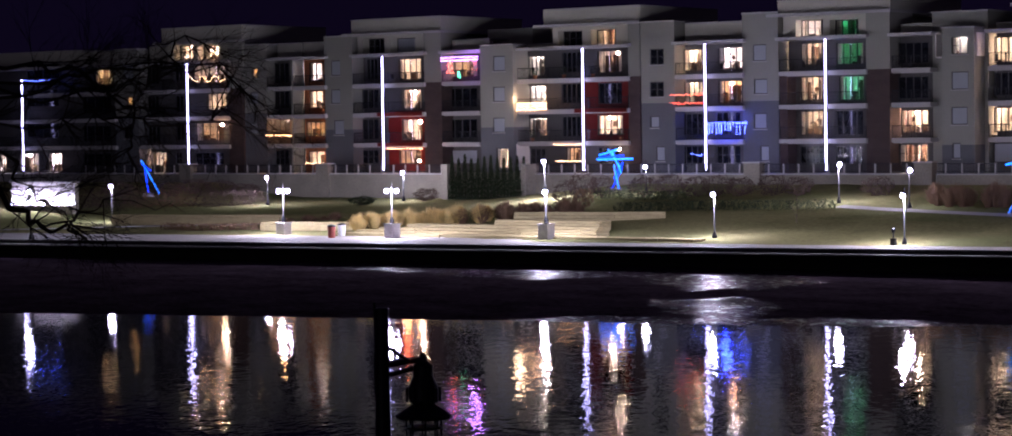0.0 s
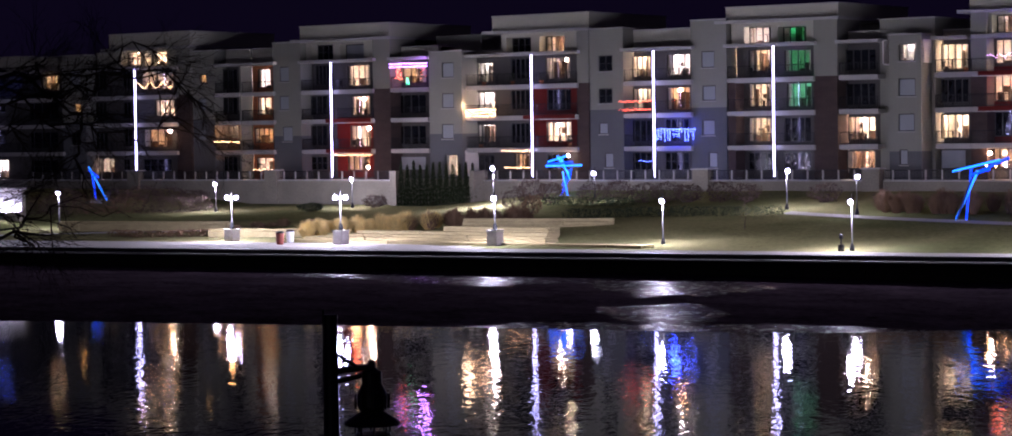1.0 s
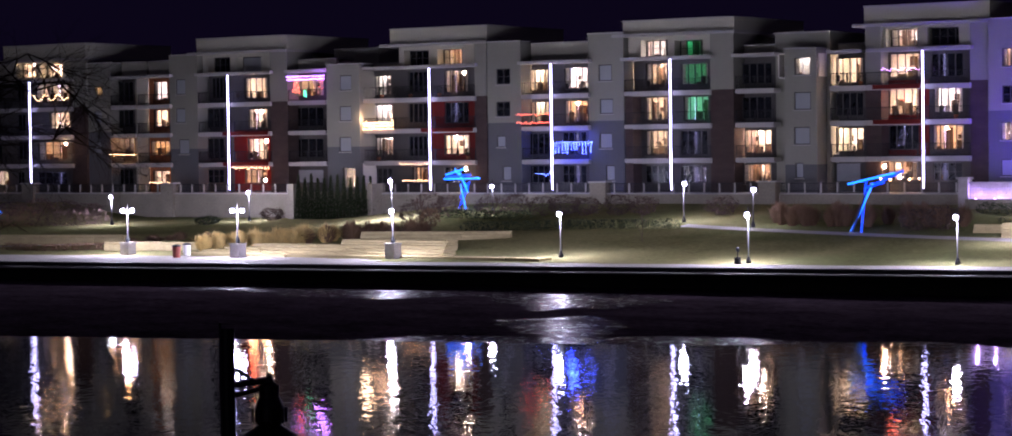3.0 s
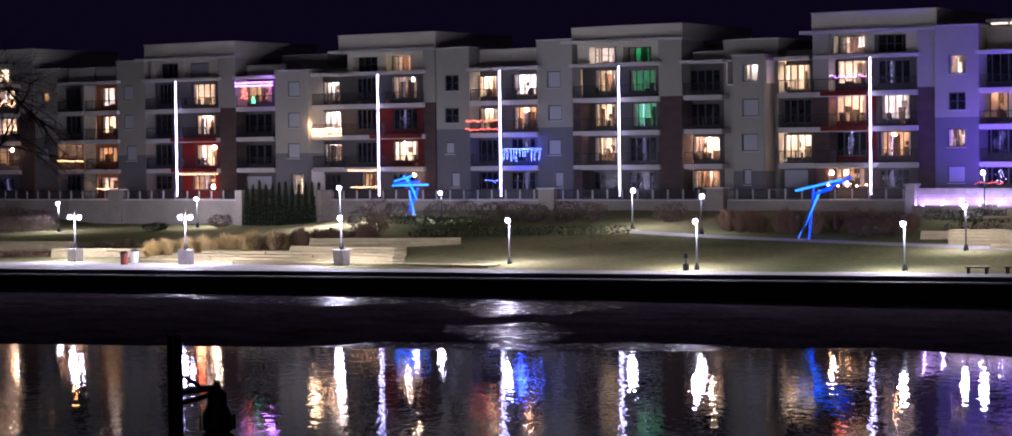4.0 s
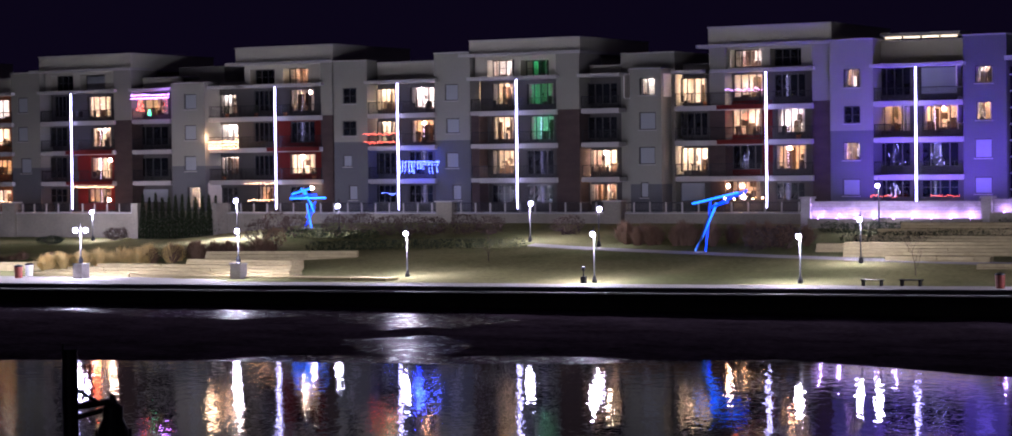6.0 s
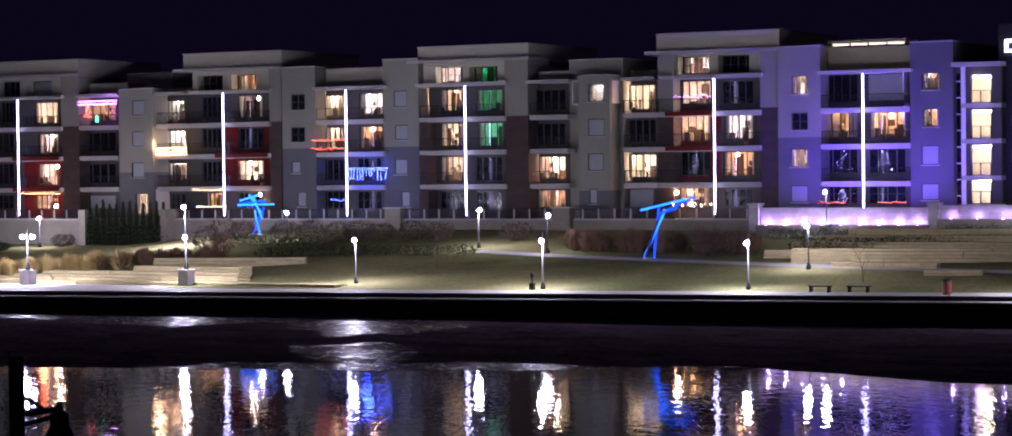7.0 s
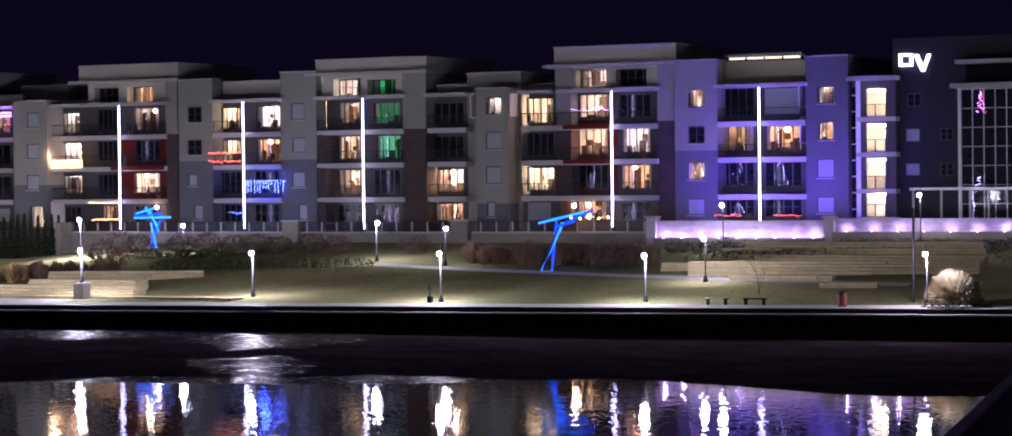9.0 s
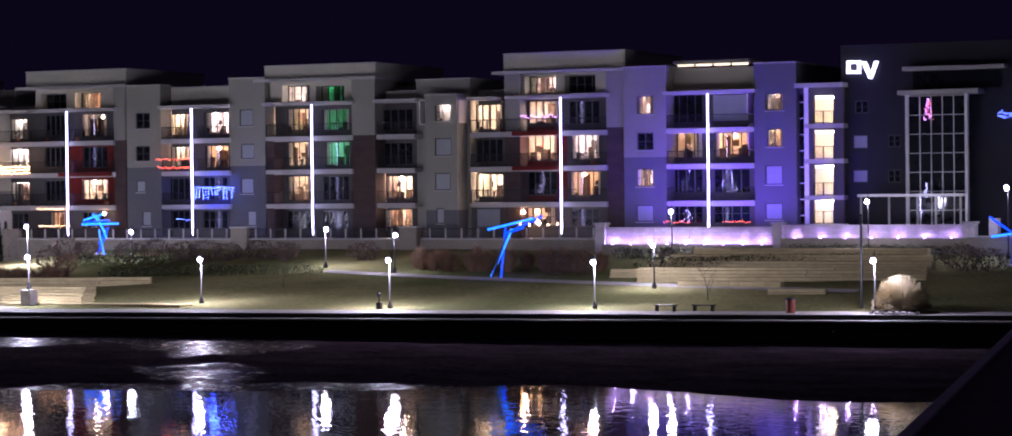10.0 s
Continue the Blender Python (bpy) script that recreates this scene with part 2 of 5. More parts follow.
def mud_z(x, k):
    top = 1.08 - 0.43 * ease((x + 95) / 60)
    return -0.05 + (top + 0.05) * k ** 0.8 + 0.07 * (noise.noise((x * 0.25, k * 9, 1.7)) + 0.5 * noise.noise((x * 0.9, k * 31, 4.7))) * (1 - abs(2 * k - 1))


bm = bmesh.new()
grid = [[bm.verts.new((x, mud_y(x) + (quay_y(x) - mud_y(x)) * k / 44, mud_z(x, k / 44))) for x in [-300 + 0.8 * i for i in range(412)]] for k in range(45)]
for p, q in zip(grid, grid[1:]):
    for i in range(len(p) - 1):
        bm.faces.new((p[i], p[i + 1], q[i + 1], q[i]))
smooth(tagged(mesh("mudflat", bm, MUD), "dark wet mudflat between the quay and the river", "mud", kind="structure"))
bm = bmesh.new()
bm.faces.new([bm.verts.new(p) for p in ((-900, -400, 0), (900, -400, 0), (900, -20, 0), (-900, -20, 0))])
tagged(mesh("water", bm, WATER), "dark rippled river water mirroring the lights", "water", kind="structure")


# ---- the apartment building ----
FLOORS = (6.2, 9.0, 12.0, 14.9)
CANOPY = 17.75
flats = root("apartment_building", -125, 6, 6.2, "long five-storey apartment building with balconies and lit windows", "building")
BACK = 16.0


def holed(bm, x0, x1, z0, z1, y0, y1, holes):
    """A wall slab from y0 to y1 with real openings (x0, x1, z0, z1)."""
    xs = sorted({x0, x1, *[min(max(h[i], x0), x1) for h in holes for i in (0, 1)]})
    zs = sorted({z0, z1, *[min(max(h[i], z0), z1) for h in holes for i in (2, 3)]})
    for a, b in zip(zs, zs[1:]):
        run = None
        for c, d in zip(xs, xs[1:]):
            solid = not any(h[0] <= (c + d) / 2 <= h[1] and h[2] <= (a + b) / 2 <= h[3] for h in holes)
            if solid:
                run = (run[0], d) if run else (c, d)
            if run and (not solid or d == xs[-1]):
                box(bm, run[0], run[1], y0, y1, a, b)
                run = None
    bmesh.ops.remove_doubles(bm, verts=bm.verts, dist=0.0005)
    return bm


def window(x0, x1, z0, z1, y, look_, parts=3, owner=None):
    """A window in its opening: frame with mullions, a pane, and the room or blind behind it."""
    rnd = random.Random(round(x0 * 100 + z0 * 37))
    t = 0.085
    ya, yb = y + 0.08, y + 0.16
    bm = bmesh.new()
    rings = []
    for yy in (ya, yb):
        for o in (0, t):
            rings.append([bm.verts.new((cx_, yy, cz_)) for cx_, cz_ in ((x0 + o, z0 + o), (x1 - o, z0 + o), (x1 - o, z1 - o), (x0 + o, z1 - o))])
    for a, b in ((0, 1), (1, 3), (3, 2), (2, 0)):
        for i in range(4):
            j = (i + 1) % 4
            bm.faces.new((rings[a][i], rings[a][j], rings[b][j], rings[b][i]))
    w = part("window", bm, FRAME, owner or flats)
    if look_ == "b":
        parts = 1
    for i in range(1, parts):
        c = x0 + (x1 - x0) * i / parts
        part("mullion", cube(c - 0.045, c + 0.045, ya, yb, z0 + t, z1 - t), FRAME, w)
    if z1 - z0 < 1.7 and parts > 1:
        part("transom", cube(x0 + t, x1 - t, ya + 0.01, yb - 0.01, (z0 + z1) / 2 - 0.02, (z0 + z1) / 2 + 0.02), FRAME, w)
    pane = part("pane", cube(x0 + 0.01, x1 - 0.01, y + 0.115, y + 0.125, z0 + 0.01, z1 - 0.01), DARKGLASS if look_ in "db" else CLEAR, w)
    pane.visible_shadow = False
    if look_ == "b":
        part("blind", cube(x0 + t, x1 - t, y + 0.10, y + 0.112, z0 + t, z1 - t), BLIND, w)
        return w
    if look_ == "d":
        return w
    # the room: back wall, sides, floor and ceiling, open to the front
    d = y + 0.4
    e = 3.4
    bm = bmesh.new()
    a, b, lo, hi = x0 - 1.6, x1 + 0.5, z0 - 0.15, min(z1 + 0.34, 19.69 if z1 > 18 else 99)
    box(bm, a, b, d + e, d + e + 0.1, lo, hi)
    box(bm, a - 0.1, a, d, d + e, lo, hi)
    box(bm, b, b + 0.1, d, d + e, lo, hi)
    box(bm, a, b, d, d + e, lo - 0.1, lo)
    box(bm, a, b, d, d + e, hi, hi + 0.1)
    part("room", bm, PLASTER, w)
    lamp = {"w": L_WARM, "o": L_AMBER, "c": L_COOL, "g": L_GREEN, "h": L_GREENBLUE}[look_]
    cx = (a + b) / 2 + rnd.uniform(-0.4, 0.4)
    part("ceiling_lamp", lathe(bmesh.new(), cx, d + 1.5, ((0.3, hi - 0.12), (0.5, hi - 0.08), (0.45, hi - 0.03)), 12), lamp, w)
    # curtains drawn to the sides, and some furniture
    wide = x1 - x0
    for s0, s1 in ((x0, x0 + wide * rnd.uniform(0.04, 0.22)), (x1 - wide * rnd.uniform(0.04, 0.22), x1)):
        n = max(4, int((s1 - s0) / 0.06))
        bm = bmesh.new()
        folds = [(s0 + (s1 - s0) * i / n, y + 0.32 + 0.05 * math.sin(i * 1.9)) for i in range(n + 1)]
        for (xa, ya_), (xb, yb_) in zip(folds, folds[1:]):
            bm.faces.new([bm.verts.new(p) for p in ((xa, ya_, lo + 0.02), (xb, yb_, lo + 0.02), (xb, yb_, hi - 0.02), (xa, ya_, hi - 0.02))])
        bmesh.ops.remove_doubles(bm, verts=bm.verts, dist=0.0005)
        part("curtain", bm, CLOTH, w)
    for i in range(rnd.randint(4, 7)):
        fx, fy = rnd.uniform(x0 - 0.8, x1 - 0.2), d + rnd.uniform(0.5, e - 0.5)
        fh, fw = rnd.choice((0.45, 0.75, 0.95, 1.2, 1.8)), rnd.uniform(0.2, 0.8)
        bm = cube(fx, fx + fw, fy, fy + 0.4, lo + 0.02, lo + min(fh, hi - lo - 0.3))
        bmesh.ops.bevel(bm, geom=list(bm.edges), offset=0.03, segments=1, affect="EDGES")
        part("furniture", bm, WOOD, w)
        if rnd.random() < 0.35:
            k = fx + fw / 2
            part("table_lamp", lathe(bmesh.new(), k, fy + 0.2, ((0.05, lo + fh), (0.03, lo + fh + 0.2), (0.16, lo + fh + 0.22), (0.10, lo + fh + 0.45)), 10), CLOTH, w)
    for i in range(rnd.randint(1, 3)):
        fx = rnd.uniform(a + 0.2, b - 0.9)
        fz = lo + rnd.uniform(0.9, 1.3)
        part("picture", cube(fx, fx + rnd.uniform(0.35, 0.8), d + e - 0.03, d + e - 0.004, fz, min(fz + rnd.uniform(0.3, 0.6), hi - 0.1)), WOOD, w)
    if x1 - x0 > 1.9:
        fx = rnd.uniform(a + 0.3, b - 1.2)
        part("doorway", cube(fx, fx + 0.85, d + e - 0.05, d + e - 0.01, lo, min(lo + 2.0, hi - 0.1)), WOOD, w)
        px_ = rnd.uniform(x0 + 0.4, x1 - 0.4)
    if x1 - x0 > 1.9 and rnd.random() < 0.4:
        part("pendant_lamp", lathe(bmesh.new(), px_, d + 0.9, ((0.16, hi - 0.75), (0.20, hi - 0.62), (0.05, hi - 0.5), (0.012, hi - 0.48), (0.012, hi - 0.01)), 10), lamp, w)
    return w


def railing(x0, x1, y, z, balcony):
    bm = bmesh.new()
    for h in (0.1, 1.05):
        box(bm, x0, x1, y, y + 0.05, z + h - 0.025, z + h + 0.025)
    n = max(3, int((x1 - x0) / 0.14))
    for i in range(n + 1):
        c = x0 + (x1 - x0) * i / n
        box(bm, c - 0.012, c + 0.012, y + 0.015, y + 0.035, z + 0.1, z + 1.05)
    for c in (x0, (x0 + x1) / 2, x1):
        box(bm, c - 0.03, c + 0.03, y - 0.005, y + 0.055, z, z + 1.08)
    part("railing", bm, IRON, balcony)


def balcony(x0, x1, floor, y0, y1, rail=True):
    z = FLOORS[floor]
    b = part("balcony", cube(x0, x1, y0, y1, z - 0.36, z), SLAB, flats)
    if rail:
        railing(x0 + 0.06, x1 - 0.06, y0 + 0.06, z, b)
    # a soffit lip below the slab's edge
    part("drip_edge", cube(x0 + 0.02, x1 - 0.02, y0 + 0.25, y0 + 0.32, z - 0.42, z - 0.36), SLAB, b)
    return b


def flat_bay(x0, x1, top, y, split, upper, lower, wins):
    """A plain projecting wall with small windows, in two colours of render."""
    for lo, hi, m in ((4.5, split, lower), (split, top, upper)):
        part("wall", holed(bmesh.new(), x0, x1, lo, hi, y, y + 0.35, [w[:4] for w in wins]), m, flats)
    part("wall", cube(x0, x1, y + 0.35 + 4.5, BACK, 4.5, top), upper, flats)
    for a, b in ((x0, x0 + 0.25), (x1 - 0.25, x1)):
        for lo, hi, m in ((4.5, split, lower), (split, top, upper)):
            part("wall", cube(a, b, y + 0.35, y + 4.85, lo, hi), m, flats)
    part("parapet_cap", cube(x0 - 0.04, x1 + 0.04, y - 0.05, BACK, top, top + 0.12), SLAB, flats)
    for w in wins:
        window(*w[:4], y, w[4], w[5] if len(w) > 5 else 2)
        part("sill", cube(w[0] - 0.06, w[1] + 0.06, y - 0.06, y + 0.1, w[2] - 0.08, w[2]), SLAB, flats)


def recess_bay(x0, x1, top, wins, paint=None, y=1.8, front=0.0, canopy=True, floors=(1, 2, 3), back=None, roof_y=None):
    """A bay of stacked balconies before a set-back wall with glazed doors."""
    hs = [w[:4] for w in wins]
    # unless painted, the set-back wall has recess shade in its colour
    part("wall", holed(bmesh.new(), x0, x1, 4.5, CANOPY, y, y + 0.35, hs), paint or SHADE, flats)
    part("wall", holed(bmesh.new(), x0, x1, CANOPY, top, roof_y if roof_y is not None else y, y + 0.35, hs), back or ATTIC, flats)
    part("wall", cube(x0, x1, y + 4.8, BACK, 4.5, top), back or ATTIC, flats)
    part("parapet_cap", cube(x0, x1, (roof_y if roof_y is not None else y) - 0.06, BACK, top, top + 0.12), SLAB, flats)
    for f in floors:
        balcony(x0 + 0.02, x1 - 0.02, f, front, y, True)
    if canopy:
        part("canopy", cube(x0 - 0.25, x1 + 0.15, front - 0.15, y, CANOPY - 0.12, CANOPY + 0.16), SLAB, flats)
    for w in wins:
        window(*w[:4], y, w[4], w[5] if len(w) > 5 else 4)


def pier(x0, x1, z0, z1, y, material, depth=4.0):
    part("pier", cube(x0, x1, y, y + depth, z0, z1), material, flats)


def red_bay(x0, x1, z0, z1, wins, floors):
    """Red round the balcony doors and on slab fascias: render, and painted red glow."""
    part("red_panel", holed(bmesh.new(), x0, x1, z0, z1, 1.74, 1.80, wins), RED, flats)
    for f in floors:
        part("red_fascia", cube(x0, x1, -0.05, -0.003, FLOORS[f] - 0.34, FLOORS[f] + 0.02), RED, flats)


def attic(x0, x1, y, top, over=0.9):
    """The raised roof block of a tower on its overhanging slab."""
    part("attic", cube(x0, x1, y, BACK - 2, 20.0, top), ATTIC, flats)
    part("roof_slab", cube(x0 - over, x1 + 0.25, y - 0.5, BACK - 1.5, 19.72, 20.0), SLAB, flats)
    part("parapet_cap", cube(x0 - 0.06, x1 + 0.06, y - 0.06, BACK - 1.9, top, top + 0.1), SLAB, flats)


# bays from the far end towards the stair tower
recess_bay(-241.52, -199.05, 19.6, [(-210.01, -206.51, 6.14, 8.28, "c"), (-205.03, -202.68, 6.14, 8.26, "c"), (-213.69, -212.08, 6.14, 8.08, "c"), (-208.28, -202.88, 16.57, 18.32, "d"), (-208.38, -202.98, 13.46, 15.39, "d"), (-208.49, -203.09, 9.84, 12.09, "d"), (-219.67, -215.18, 13.68, 15.64, "d")])
recess_bay(-199.05, -191.96, 19.4, [(-197.12, -194.24, 15.78, 17.57, "w"), (-199.71, -194.54, 12.6, 14.48, "d"), (-199.81, -194.63, 9.41, 11.25, "d"), (-199.91, -194.71, 6.71, 8.16, "d")])
flat_bay(-192.38, -188.73, 19.4, 0.4, 12.2, PALE, GREY, [(-191.07, -189.47, 16.22, 17.8, "b"), (-190.57, -189.37, 12.87, 14.29, "o", 1), (-191.07, -189.66, 9.73, 11.15, "d")])
recess_bay(-188.31, -184.55, 19.6, [(-189.3, -186.94, 15.6, 17.48, "d"), (-189.39, -187.02, 12.68, 14.41, "d"), (-189.49, -186.92, 9.2, 11.12, "d"), (-188.38, -186.01, 6.7, 8.31, "w")])
# tower with warm garlands
recess_bay(-184.55, -174.81, 19.72, [(-183.7, -180.82, 18.13, 19.67, "w"), (-180.12, -177.01, 18.02, 19.55, "w"), (-181.8, -176.98, 15.51, 17.54, "w"), (-185.51, -183.38, 15.65, 17.65, "d"), (-179.78, -176.87, 12.66, 14.48, "w"), (-185.6, -183.28, 12.48, 14.33, "d"), (-181.58, -177.33, 9.4, 11.36, "o"), (-185.68, -183.17, 9.45, 11.42, "d"), (-181.67, -177.4, 6.82, 8.2, "d"), (-185.77, -183.63, 6.83, 8.22, "d")], roof_y=0.9)
pier(-175.1, -173.04, 4.5, 14.9, 0.3, BROWN)
pier(-175.1, -173.04, 14.9, 19.72, 0.32, PALE)
attic(-185.37, -173.52, 0.8, 21.45)
flat_bay(-173.33, -169.94, 19.3, 0.6, 12.2, PALE, GREY, [(-171.97, -171.09, 15.96, 16.92, "o", 1), (-172.22, -171.16, 13.23, 14.45, "b"), (-172.3, -171.24, 10.03, 11.25, "b")])
recess_bay(-169.37, -165.96, 19.3, [(-170.52, -167.85, 15.29, 17.42, "d"), (-170.59, -167.91, 12.64, 14.55, "d"), (-170.67, -167.81, 9.65, 11.62, "w"), (-170.75, -168.05, 6.8, 8.41, "d")])
pier(-166.14, -165.88, 4.5, 17.6, 0.2, PALE, 1.6)
recess_bay(-165.69, -161.31, 19.3, [(-165.05, -163.14, 15.38, 17.33, "c", 2), (-165.12, -163.12, 12.63, 14.44, "w", 2), (-165.64, -163.01, 9.74, 11.28, "o"), (-165.36, -163.08, 6.79, 8.25, "w", 2)], RUST)
flat_bay(-161.67, -157.96, 19.75, 0.4, 10.4, PALE, GREY, [(-160.81, -159.53, 15.86, 17.39, "b"), (-160.87, -159.59, 13.02, 14.47, "b"), (-160.52, -159.15, 9.85, 11.36, "b")])
# tower with the red bay
recess_bay(-157.61, -148.3, 19.72, [(-156.9, -154.06, 17.97, 19.48, "d"), (-153.2, -150.09, 17.86, 19.42, "b"), (-157.29, -155.31, 15.39, 17.49, "d"), (-153.08, -150.07, 15.26, 17.37, "w"), (-158.57, -155.71, 12.44, 14.43, "d"), (-152.65, -150.13, 12.35, 14.3, "w"), (-158.64, -155.78, 9.35, 11.45, "d"), (-152.72, -150.03, 9.24, 11.37, "w"), (-158.71, -155.84, 6.91, 8.34, "d"), (-153.11, -150.24, 6.89, 8.31, "o")], roof_y=0.9)
# red light falling on this bay is partly put into the red colour
red_bay(-154.4, -148.6, 6.2, 12.2, [(-152.72, -150.03, 9.24, 11.37), (-153.11, -150.24, 6.89, 8.31)], (1, 2))
pier(-148.55, -146.36, 4.5, 14.9, 0.3, BROWN)
pier(-148.55, -146.36, 14.9, 19.72, 0.32, PALE)
attic(-158.31, -146.76, 0.8, 21.3)
recess_bay(-146.12, -141.45, 18.9, [(-146.86, -143.06, 15.35, 17.19, "o"), (-146.91, -143.12, 12.42, 14.31, "d"), (-146.97, -143.18, 9.37, 11.29, "d"), (-147.04, -143.23, 6.88, 8.27, "b")])
flat_bay(-140.83, -136.9, 18.2, -0.6, 10.4, PALE, GREY, [(-139.27, -137.84, 15.75, 17.19, "b"), (-139.33, -137.9, 12.83, 14.26, "b"), (-139.38, -137.95, 9.91, 11.33, "b"), (-139.05, -137.49, 6.43, 8.45, "w", 1)])
part("wall", cube(-143.89, -138.39, 4.6, 15.5, 18.3, 20.0), PALE, flats)
recess_bay(-137.36, -133.27, 18.2, [(-136.96, -134.94, 15.22, 17.16, "c"), (-137.39, -134.77, 12.17, 14.36, "c"), (-136.91, -134.75, 9.49, 11.28, "c"), (-137.35, -134.95, 6.74, 8.34, "d")])
# tower with the bare red bay
recess_bay(-133.27, -124.07, 19.72, [(-132.69, -129.82, 17.95, 19.36, "d"), (-128.84, -126.03, 17.84, 19.36, "w"), (-132.88, -130.68, 15.43, 17.42, "d"), (-128.8, -126, 15.33, 17.44, "w"), (-132.93, -130.73, 12.54, 14.45, "d"), (-128.71, -125.97, 12.46, 14.43, "d"), (-132.98, -130.78, 9.39, 11.36, "d"), (-128.83, -125.95, 9.53, 11.42, "w"), (-132.59, -130.75, 6.85, 8.44, "o"), (-128.88, -126.43, 6.84, 8.41, "d")], roof_y=0.9)
red_bay(-130.2, -124.3, 9.0, 14.95, [(-128.71, -125.97, 12.46, 14.43), (-128.83, -125.95, 9.53, 11.42)], (2,))
pier(-124.28, -122.99, 4.5, 14.9, 0.3, BROWN)
pier(-124.28, -122.99, 14.9, 19.72, 0.32, PALE)
attic(-134.24, -123.19, 0.8, 21.35)
flat_bay(-122.92, -119.25, 19.75, 0.4, 12.4, PALE, GREY, [(-121.93, -120.4, 15.89, 17.34, "d"), (-121.98, -120.44, 12.96, 14.34, "d"), (-121.95, -120.98, 10.15, 11.22, "b"), (-121.36, -120.4, 7.1, 8.45, "b")])
recess_bay(-118.99, -111.79, 19.5, [(-119.2, -116.99, 15.25, 17.24, "w"), (-115.51, -112.94, 15.22, 17.31, "c"), (-119.17, -117.04, 12.33, 14.3, "w"), (-115.49, -112.98, 12.26, 14.34, "o"), (-119.64, -117.15, 9.4, 11.42, "d"), (-115.74, -113.16, 9.37, 11.49, "d"), (-119.68, -117.19, 6.82, 8.48, "d"), (-115.78, -113.2, 6.82, 8.46, "d")])
flat_bay(-112.04, -108.36, 20.1, 0.4, 12.4, PALE, GREY, [(-110.96, -109.58, 15.92, 17.39, "b"), (-110.87, -109.49, 13.01, 14.35, "b"), (-110.92, -109.6, 9.93, 11.32, "b"), (-110.29, -109.37, 7.07, 8.44, "b")])
# tower with the green rooms
recess_bay(-108.12, -99.45, 19.72, [(-106.85, -104.12, 17.96, 19.41, "c"), (-103.45, -100.63, 17.92, 19.3, "g"), (-106.94, -104.48, 15.48, 17.42, "w"), (-103.34, -100.66, 15.39, 17.32, "g"), (-106.98, -104.52, 12.36, 14.46, "w"), (-103.12, -100.64, 12.3, 14.43, "h"), (-107.03, -104.56, 9.3, 11.49, "w"), (-103.42, -100.74, 9.27, 11.44, "d"), (-107.07, -104.59, 6.8, 8.4, "d"), (-103.46, -100.77, 6.79, 8.38, "d")], roof_y=0.9)
pier(-108.17, -107.38, 4.5, 14.9, 0.25, BROWN, 1.5)
pier(-99.61, -97.34, 4.5, 14.9, 0.3, BROWN)
pier(-99.61, -97.34, 14.9, 19.72, 0.32, PALE)
attic(-108.6, -97.49, 0.8, 21.1)
recess_bay(-97.06, -93.34, 18.6, [(-97.34, -94.42, 15.3, 17.15, "d"), (-97.37, -94.46, 12.31, 14.26, "d"), (-97.16, -94.49, 9.38, 11.41, "w"), (-97.32, -94.52, 6.89, 8.46, "w")])
part("wall", cube(-93.85, -88.74, 1.4, 15.5, 4.5, 19.5), PALE, flats)
part("parapet_cap", cube(-93.92, -88.68, 1.3, 15.5, 19.5, 19.62), SLAB, flats)
flat_bay(-92.04, -89.08, 18.1, -0.5, 8.4, PALE, GREY, [(-91.13, -89.64, 15.91, 17.36, "c"), (-91.17, -89.61, 12.99, 14.48, "b"), (-91.2, -89.71, 10.07, 11.55, "b"), (-91.11, -90.34, 7.25, 8.56, "b")])
recess_bay(-88.13, -84.91, 18.4, [(-88.41, -85.85, 15.16, 17.33, "w"), (-88.44, -85.88, 12.4, 14.4, "d"), (-88.47, -85.85, 9.42, 11.46, "w"), (-88.51, -86.17, 6.87, 8.51, "b")])
# tower at the violet end
recess_bay(-84.91, -75.62, 19.72, [(-83.36, -80.55, 18.04, 19.52, "c"), (-79.73, -76.95, 18.05, 19.51, "d"), (-83.5, -80.7, 15.53, 17.53, "w"), (-79.81, -76.97, 15.46, 17.43, "d"), (-83.59, -80.84, 12.43, 14.63, "w"), (-79.6, -77, 12.54, 14.6, "c"), (-83.62, -80.87, 9.54, 11.61, "d"), (-79.75, -76.92, 9.51, 11.56, "o"), (-83.89, -81.07, 6.96, 8.59, "o"), (-79.67, -77.11, 6.95, 8.46, "d")], roof_y=0.9)
pier(-84.99, -83.58, 4.5, 14.9, 0.3, BROWN, 1.5)
pier(-84.99, -83.58, 14.9, 19.72, 0.32, PALE, 1.5)
red_bay(-84.2, -79.95, 9.0, 15.3, [(-83.59, -80.84, 12.43, 14.63), (-83.62, -80.87, 9.54, 11.61)], (2, 3))
attic(-85.29, -74.24, 0.8, 21.4)
flat_bay(-75.75, -74.23, 19.72, 0.3, 15.1, PALE, BROWN, [])
flat_bay(-74.1, -70.39, 19.9, 0.0, 12.6, PALE, GREY, [(-72.91, -71.46, 16.09, 17.58, "c"), (-72.94, -71.49, 13.17, 14.6, "d"), (-73.03, -71.52, 10.21, 11.68, "c"), (-73.05, -71.54, 7.34, 8.71, "b")])
